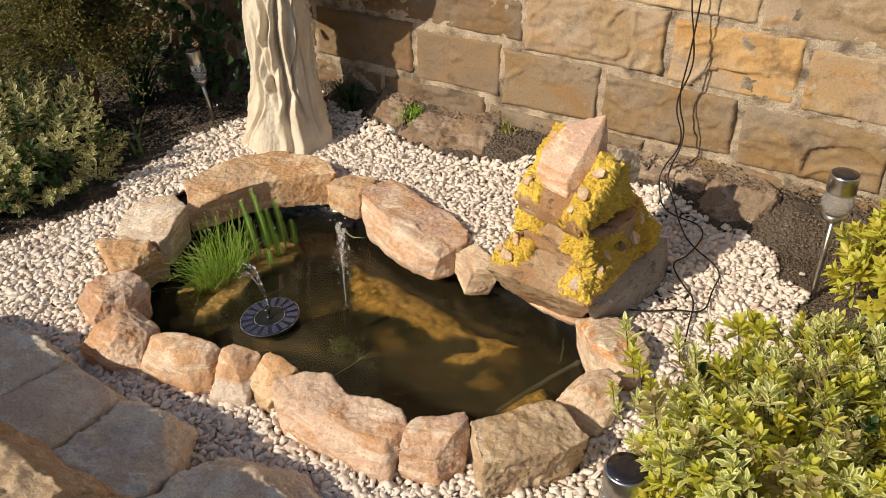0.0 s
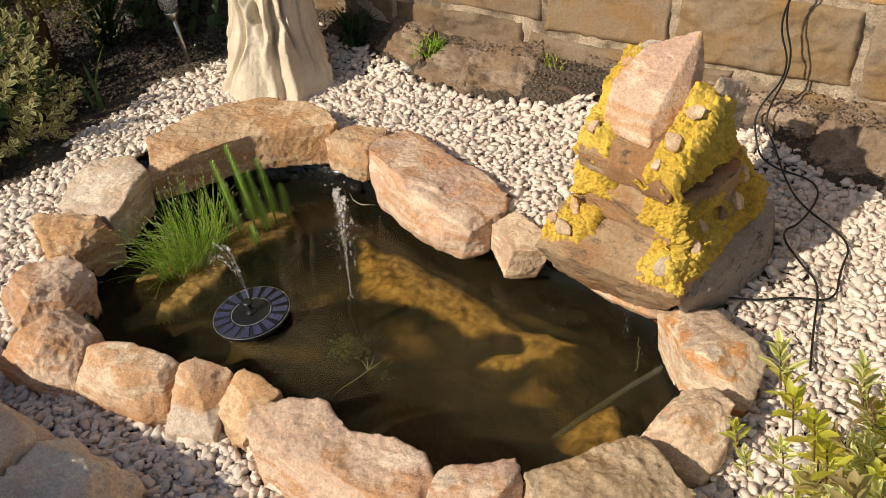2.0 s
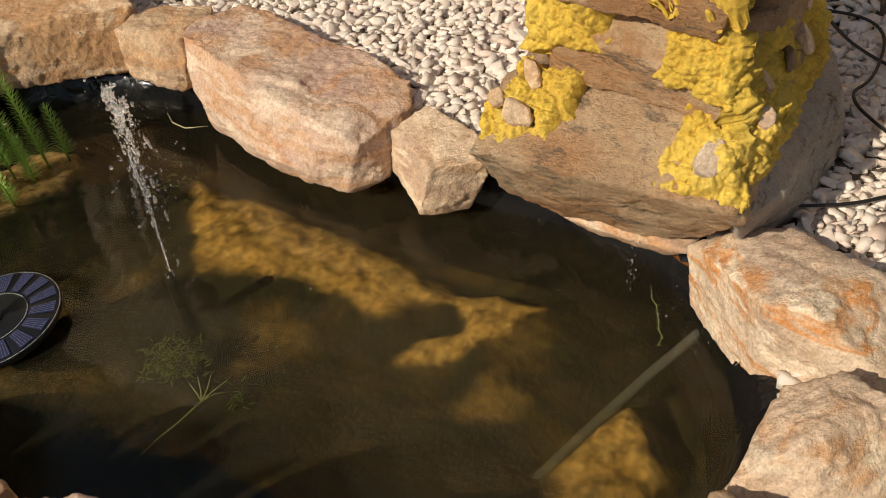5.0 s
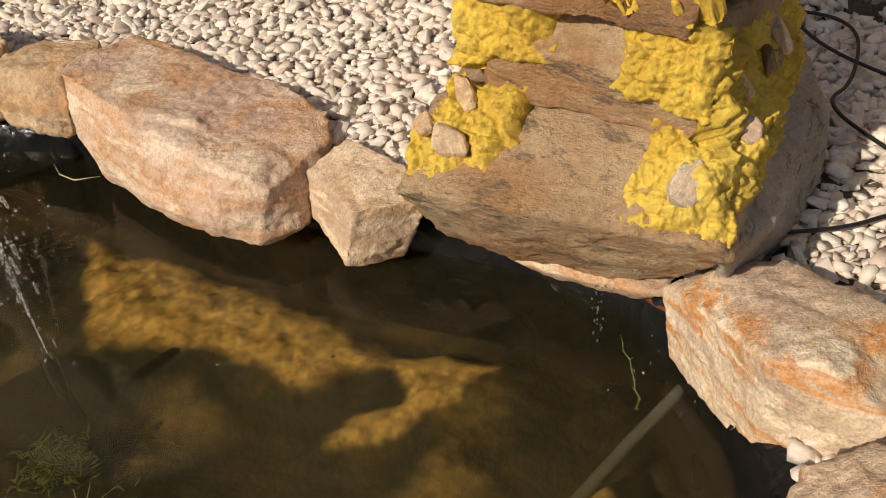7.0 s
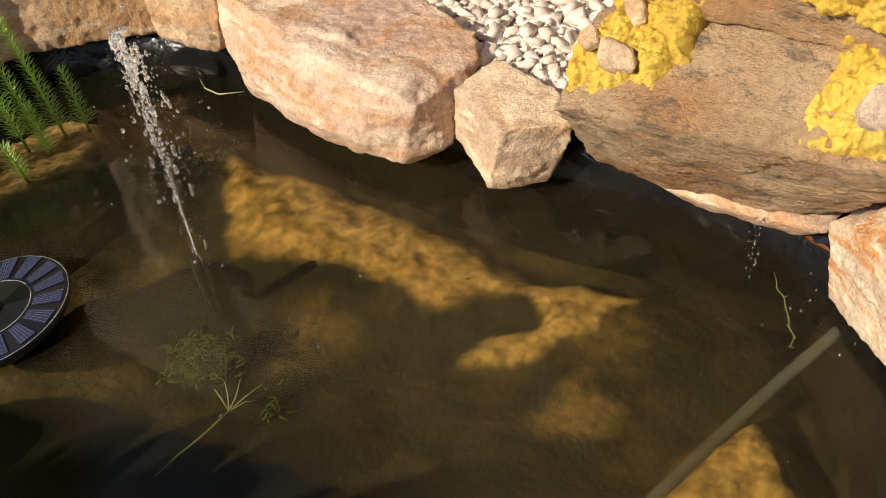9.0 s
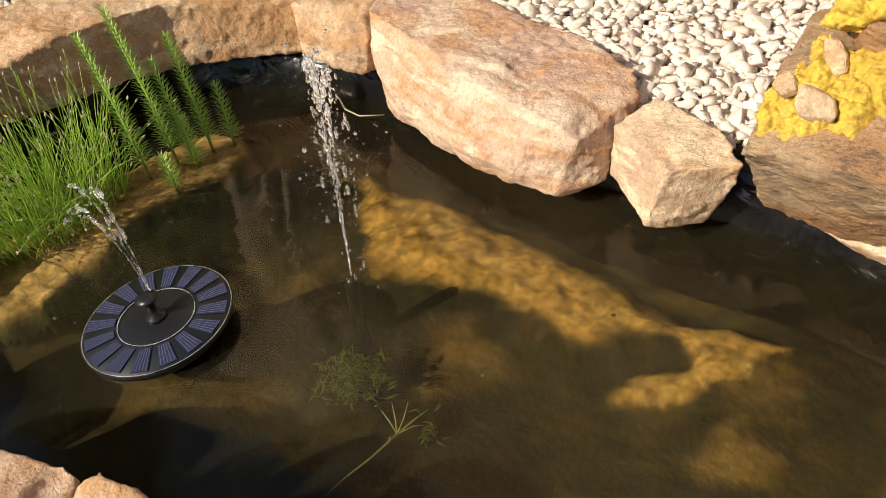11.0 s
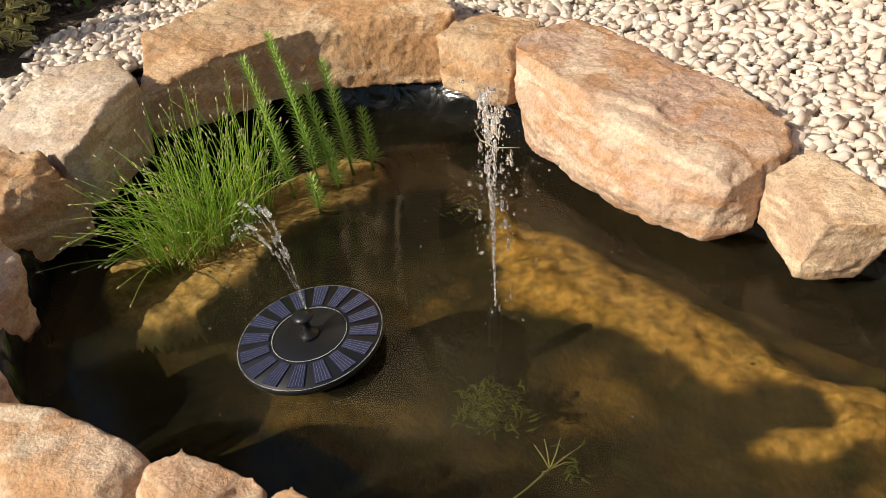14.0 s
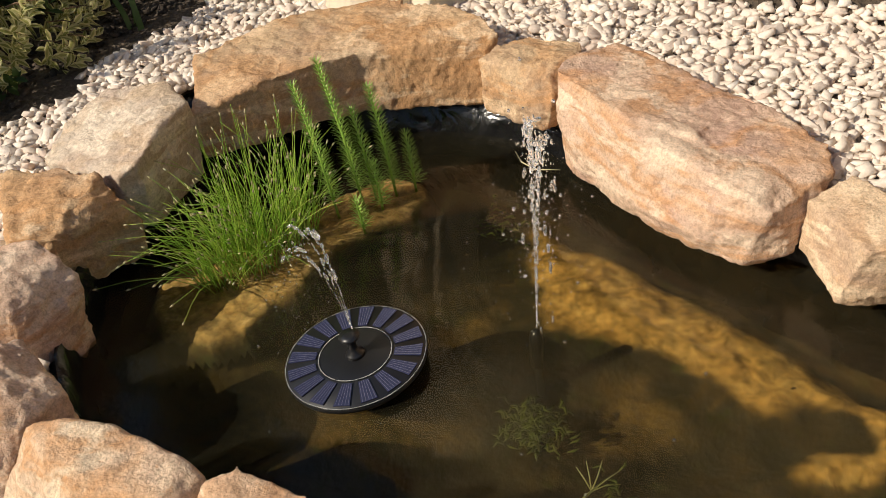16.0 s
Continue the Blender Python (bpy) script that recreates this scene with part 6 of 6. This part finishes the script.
# ---- cables, ring ----
def cable(name, pts, label, r=0.0024):
    cu = bpy.data.curves.new(name, "CURVE")
    cu.dimensions = "3D"
    sp = cu.splines.new("NURBS")
    sp.points.add(len(pts) - 1)
    for q, p in zip(sp.points, pts):
        q.co = (*p, 1)
    sp.use_endpoint_u, sp.order_u = True, 3
    cu.bevel_depth, cu.bevel_resolution, cu.resolution_u = r, 3, 10
    tmp = bpy.data.objects.new(name, cu)
    scene.collection.objects.link(tmp)
    me = bpy.data.meshes.new_from_object(tmp.evaluated_get(bpy.context.evaluated_depsgraph_get()))
    bpy.data.objects.remove(tmp)
    me.materials.clear()
    me.materials.append(CABLE)
    tagged(new(name, me), label, "cable", "black pump cables")


def lie(x, y, up=0.028):
    return (x, y, ground_z(x, y) + up)


cable("cable", [(-0.6, 2.6, 1.6), (-0.62, 2.57, 1.1), (-0.605, 2.56, 0.79), (-0.58, 2.56, 0.69), (-0.565, 2.56, 0.59), (-0.612, 2.56, 0.466), (-0.556, 2.56, 0.354), (-0.62, 2.55, 0.24), lie(-0.6, 2.5, 0.04), lie(-0.56, 2.45), lie(-0.41, 2.44), lie(-0.42, 2.27), lie(-0.46, 2.22), lie(-0.385, 2.13), lie(-0.34, 2.09), lie(-0.32, 1.95), lie(-0.3, 1.85)], "thin black cable hanging down the wall onto gravel")
cable("cable", [(-0.57, 2.6, 1.6), (-0.56, 2.57, 1.1), (-0.576, 2.56, 0.793), (-0.582, 2.555, 0.62), (-0.6, 2.56, 0.48), (-0.552, 2.555, 0.374), (-0.6, 2.545, 0.225), lie(-0.55, 2.49, 0.04), lie(-0.5, 2.42), lie(-0.44, 2.33), lie(-0.31, 2.25), lie(-0.315, 2.15), lie(-0.3, 2.05), lie(-0.38, 2.03), lie(-0.44, 1.985), lie(-0.5, 1.97)], "second thin black cable snaking over the gravel")
th = thing("iron_ring", -1.135, 2.525, 0.13, "half-buried brown rusty ring by the wall", "ring")
bm = bmesh.new()
tube(bm, [(0.062 * math.cos(a), 0.02 * math.sin(a), 0.06 * math.sin(a)) for a in [math.pi * k / 16 - 0.2 for k in range(19)]], 0.009, 8)
part("hoop", bm, RUST, th)


# ---- shrubs ----
def add_leaf(bm, base, way, up, length, width, cup, centre, margin):
    """A pointed leaf with a green middle and a paler margin, folded on its midrib."""
    way = way.normalized()
    side = way.cross(up)
    side = side.normalized() if side.length > 1e-4 else way.orthogonal().normalized()
    nor = side.cross(way)
    prof = ((0.0, 0.1), (0.3, 0.75), (0.6, 1.0), (0.85, 0.55), (1.0, 0.0))
    rows = []
    for u, w in prof:
        c = base + way * (length * u) + nor * (cup * length * (u * (1 - u)) * 1.2 - cup * length * 0.25 * u * u)
        h = width * 0.5 * w
        rows.append([bm.verts.new(c + side * (s * h) + nor * (abs(s) * h * 0.35)) for s in (-1, -0.42, 0.42, 1)] if w else [bm.verts.new(c)])
    for a, b in zip(rows, rows[1:]):
        for k in range(3):
            f = bm.faces.new((a[k], a[k + 1], b[k + 1], b[k])) if len(b) > 1 else bm.faces.new((a[k], a[k + 1], b[0]))
            f.material_index = centre if k == 1 else margin


def shrub(name, label, blobs, rosettes, leaves, length, width, mats, seed, sprigs=(), spread=(0.5, 1.15), pick=None, along=1.1):
    """Twigs with whorls of leaves over a few rounded masses. blobs: centre and radii."""
    rnd = random.Random(seed)
    x, y, z = blobs[0][0]
    root = Vector((x, y, ground_z(x, y)))
    th = thing(name, *root, label, "shrub")
    bm, tw = bmesh.new(), bmesh.new()
    tips = []
    weights = [r[0] * r[1] for _, r in blobs]
    for _ in range(rosettes):
        c, r = rnd.choices(blobs, weights)[0]
        while True:
            d = Vector((rnd.gauss(0, 1), rnd.gauss(0, 1), rnd.gauss(0, 1))).normalized()
            if d.z > -0.25:
                break
        k = rnd.uniform(0.82, 1.06) if rnd.random() < 0.8 else rnd.uniform(0.35, 0.75)
        k *= 1 + (0.3 if length > 0.04 else 0.18) * noise.noise(Vector(d) * 4 + Vector((seed, 0, 0)))
        p = Vector(c) + Vector((d.x * r[0], d.y * r[1], d.z * r[2])) * k
        if p.z < ground_z(p.x, p.y) + 0.02:
            continue
        tips.append((p, (d + Vector((0, 0, 0.7))).normalized(), 1.0, Vector(c)))
    golden = set()
    for p, d, s in sprigs:
        if s > 1.2:
            golden.add(len(tips))
        tips.append((Vector(p), Vector(d).normalized(), s, Vector((p[0] + 0.06, p[1], max(0.03, p[2] - 0.3)))))
    for number, (p, d, s, c) in enumerate(tips):
        start = c.lerp(p, 0.45 if length > 0.04 else 0.8)
        tube(tw, [start - root, start.lerp(p, 0.6) - root + Vector((0, 0, 0.004)), p - root], [0.0014, 0.0012, 0.0009], 4, False)
        kind = (2, 2) if number in golden else pick(rnd) if pick else (0, 1)
        turn = rnd.uniform(0, 6.28)
        a0 = d.orthogonal().normalized()
        b0 = d.cross(a0)
        for k in range(leaves):
            a = turn + k * 2.4
            u = k / leaves
            open_ = spread[0] + (spread[1] - spread[0]) * (1 - u) + rnd.uniform(-0.15, 0.15)
            way = d * math.cos(open_) + (a0 * math.cos(a) + b0 * math.sin(a)) * math.sin(open_)
            q = p - d * (length * along * (1 - u)) - root
            add_leaf(bm, q, way, d, length * s * rnd.uniform(0.75, 1.15) * (1 - 0.35 * u * u), width * s * rnd.uniform(0.8, 1.15), rnd.uniform(-0.1, 0.35), *kind)
    tagged(part("foliage", bm, mats, th), kind="stuff")
    tagged(part("twig_mesh", tw, BARK, th), kind="stuff")
    return th


def mix_kind(rnd):
    u = rnd.random()
    return (0, 1) if u < 0.56 else (2, 2) if u < 0.7 else (0, 2) if u < 0.88 else (3, 3) if u < 0.98 else (4, 4)


SPRIGS = [((-0.31, 1.355, 0.535), (-0.25, 0.05, 1), 1), ((-0.28, 1.32, 0.5), (-0.3, -0.1, 1), 1), ((-0.3, 1.38, 0.48), (-0.4, 0.2, 1), 1), ((-0.25, 1.265, 0.53), (-0.2, -0.1, 1), 1), ((-0.23, 1.29, 0.47), (-0.4, 0, 1), 1), ((-0.195, 1.19, 0.53), (-0.3, -0.1, 1), 1.1),
          ((-0.2, 1.24, 0.46), (-0.4, -0.2, 1), 1), ((-0.22, 1.4, 0.51), (-0.2, 0.2, 1), 1), ((-0.18, 1.47, 0.5), (-0.1, 0.3, 1), 1), ((-0.17, 1.33, 0.54), (0, 0, 1), 1), ((-0.15, 1.1, 0.5), (-0.3, -0.2, 1), 1.1), ((-0.24, 1.34, 0.42), (-0.5, 0, 1), 1), ((-0.2, 1.2, 0.38), (-0.5, 0, 1), 1),
          ((-0.14, 1.55, 0.47), (-0.2, -0.3, 1), 1.4), ((-0.12, 1.6, 0.46), (0.1, 0, 1), 1.25), ((-0.09, 1.52, 0.5), (0.2, -0.2, 1), 1.25), ((-0.355, 1.466, 0.28), (-0.3, 0, 1), 0.85), ((-0.33, 1.44, 0.26), (-0.2, 0.1, 1), 0.85), ((-0.283, 1.425, 0.31), (0.1, -0.1, 1), 0.9), ((-0.28, 1.4, 0.225), (-0.2, -0.2, 1), 0.9), ((-0.25, 1.37, 0.22), (0.1, -0.2, 1), 0.95), ((-0.24, 1.43, 0.27), (0.2, 0, 1), 0.9), ((-0.22, 1.33, 0.2), (0, -0.2, 1), 1)]
shrub("variegated_shrub", "green and cream variegated evergreen shrub in full leaf", [((0.03, 1.29, 0.32), (0.25, 0.26, 0.24)), ((0.08, 1.53, 0.31), (0.23, 0.2, 0.23)), ((0.1, 1.0, 0.3), (0.23, 0.2, 0.24)), ((-0.1, 1.39, 0.28), (0.15, 0.17, 0.22)), ((0.4, 1.4, 0.36), (0.32, 0.5, 0.26))], 2050, 13, 0.034, 0.0112, [LEAF_GREEN, LEAF_CREAM, LEAF_YELLOW, LEAF_BROWN, LEAF_DARK], 21, SPRIGS, pick=mix_kind, spread=(0.3, 1.2))
shrub("golden_shrub", "yellow-leaved shrub growing against the bank", [((0.12, 2.2, 0.3), (0.15, 0.16, 0.2))], 110, 12, 0.048, 0.015, [LEAF_GREEN, LEAF_CREAM, LEAF_YELLOW, LEAF_BROWN], 22, pick=lambda r: (2, 2) if r.random() < 0.7 else (0, 2))
shrub("edged_shrub", "small-leaved olive shrub with buff leaf margins", [((-2.63, 1.7, 0.16), (0.3, 0.36, 0.25)), ((-2.75, 1.42, 0.12), (0.3, 0.3, 0.22)), ((-2.9, 1.75, 0.15), (0.3, 0.35, 0.26))], 600, 13, 0.035, 0.0145, [LEAF_OLIVE, LEAF_OLIVE_EDGE, LEAF_DARK], 23, spread=(0.5, 1.25), along=2.8, pick=lambda r: (0, 1) if r.random() < 0.75 else (2, 2))


def conifer(x, y, label, seed, h, crown, n, clear=0.06):
    rnd = random.Random(seed)
    z0 = ground_z(x, y)
    th = thing("conifer", x, y, z0, label, "conifer")
    bm = bmesh.new()
    tube(bm, [(0, 0, -0.05), (0.02, 0, h * 0.3), (0.0, 0.02, h * 0.7), (0, 0, h)], [0.03, 0.026, 0.015, 0.004], 9)
    part("trunk", bm, BARK, th)
    tw, bm = bmesh.new(), bmesh.new()
    for _ in range(n):
        u = clear + (1 - clear) * rnd.random() ** 1.15
        a = rnd.uniform(0, 6.28)
        reach = crown * (1.15 - u) ** 0.6 * rnd.uniform(0.45, 1.05)
        s = Vector((0, 0, h * u * 0.9))
        e = s + Vector((math.cos(a) * reach, math.sin(a) * reach, rnd.uniform(-0.12, 0.1)))
        tube(tw, [s, s.lerp(e, 0.5) + Vector((0, 0, 0.02)), e], [0.005, 0.003, 0.001], 4, False)
        for k in range(95):
            t = rnd.uniform(0.25, 1.05)
            p = s.lerp(e, t) + Vector((rnd.gauss(0, 0.025), rnd.gauss(0, 0.025), rnd.gauss(0, 0.022)))
            d = (e - s).normalized() * 0.6 + Vector((rnd.gauss(0, 0.6), rnd.gauss(0, 0.6), rnd.gauss(0.1, 0.6)))
            d = d.normalized() * rnd.uniform(0.014, 0.03)
            w = d.orthogonal().normalized() * 0.0034
            w2 = d.cross(w).normalized() * 0.0034
            bm.faces.new([bm.verts.new(q) for q in (p - w, p + d * 0.5 - w2, p + d, p + d * 0.5 + w2, p + w)])
    tagged(part("branch_mesh", tw, BARK, th), kind="stuff")
    tagged(part("crown", bm, CONIFER, th, smooth=False), kind="stuff")


conifer(-2.78, 2.1, "golden-green conifer with feathery drooping sprays", 31, 1.9, 0.37, 470, 0.17)
conifer(-3.6, 2.1, "tall dull green garden conifer with feathery sprays", 32, 1.9, 0.5, 120)


def blades(name, x, y, count, length, width, seed, mat, label, lean=1.0):
    rnd = random.Random(seed)
    th = thing(name, x, y, ground_z(x, y), label, "grass plant")
    for _ in range(count):
        bm = bmesh.new()
        a, out = rnd.uniform(0, 6.28), rnd.uniform(0.15, 0.9) * lean
        ln = length * rnd.uniform(0.6, 1.1)
        base = Vector((rnd.gauss(0, 0.02), rnd.gauss(0, 0.02), 0))
        side = Vector((-math.sin(a), math.cos(a), 0)) * width * 0.5
        rows = []
        for k in range(8):
            u = k / 7
            c = base + Vector((math.cos(a) * out * ln * u ** 1.5, math.sin(a) * out * ln * u ** 1.5, ln * (u - 0.55 * out * u * u)))
            w = (1 - u ** 3) * 0.98 + 0.02
            rows.append((bm.verts.new(c - side * w), bm.verts.new(c + Vector((0, 0, -width * 0.15))), bm.verts.new(c + side * w)))
        for p, q in zip(rows, rows[1:]):
            bm.faces.new((p[0], p[1], q[1], q[0]))
            bm.faces.new((p[1], p[2], q[2], q[1]))
        part("blade", bm, mat, th)


blades("sedge", -2.72, 2.3, 34, 0.4, 0.012, 3, LEAF_DARK, "dark green arching strap-leaved clump in shade")
blades("iris", -2.4, 1.99, 3, 0.26, 0.013, 9, LEAF_MID, "few dark green strap leaves arching over the gravel", 0.75)
blades("wall_weed", -1.58, 2.56, 60, 0.07, 0.006, 5, RUSH, "small bright green weed tuft at the wall", 1.0)
blades("wall_weed", -1.2, 2.6, 30, 0.045, 0.005, 6, LEAF_GREEN, "small green weed tuft at the wall's foot", 1.0)
blades("wall_weed", -1.84, 2.55, 60, 0.12, 0.01, 7, LEAF_DARK, "dark green leafy weed behind the statue", 1.0)
blades("wall_weed", -2.2, 2.5, 60, 0.16, 0.012, 8, LEAF_DARK, "dark green leafy weed in shade", 1.0)


small_bits()


def ivy():
    rnd = random.Random(12)
    bm = bmesh.new()
    for _ in range(3000):
        x, z = rnd.uniform(-4.5, -2.15), rnd.uniform(0.1, 1.9)
        if x > -2.5 and rnd.random() > (-2.1 - x) / 0.4 * (0.4 + z):
            continue
        y = WALL_Y - 0.03 - abs(rnd.gauss(0, 0.11))
        d = Vector((rnd.gauss(0, 0.6), -0.3, rnd.gauss(-0.5, 0.5)))
        add_leaf(bm, Vector((x, y, z)), d, Vector((0, -1, 0.4)), rnd.uniform(0.035, 0.06), rnd.uniform(0.03, 0.05), 0.1, 0, 0)
    me = bpy.data.meshes.new("ivy")
    bm.to_mesh(me)
    bm.free()
    me.materials.append(LEAF_DARK)
    tagged(new("ivy", me), "dense dark green ivy covering the shaded wall", "ivy", kind="stuff")


ivy()
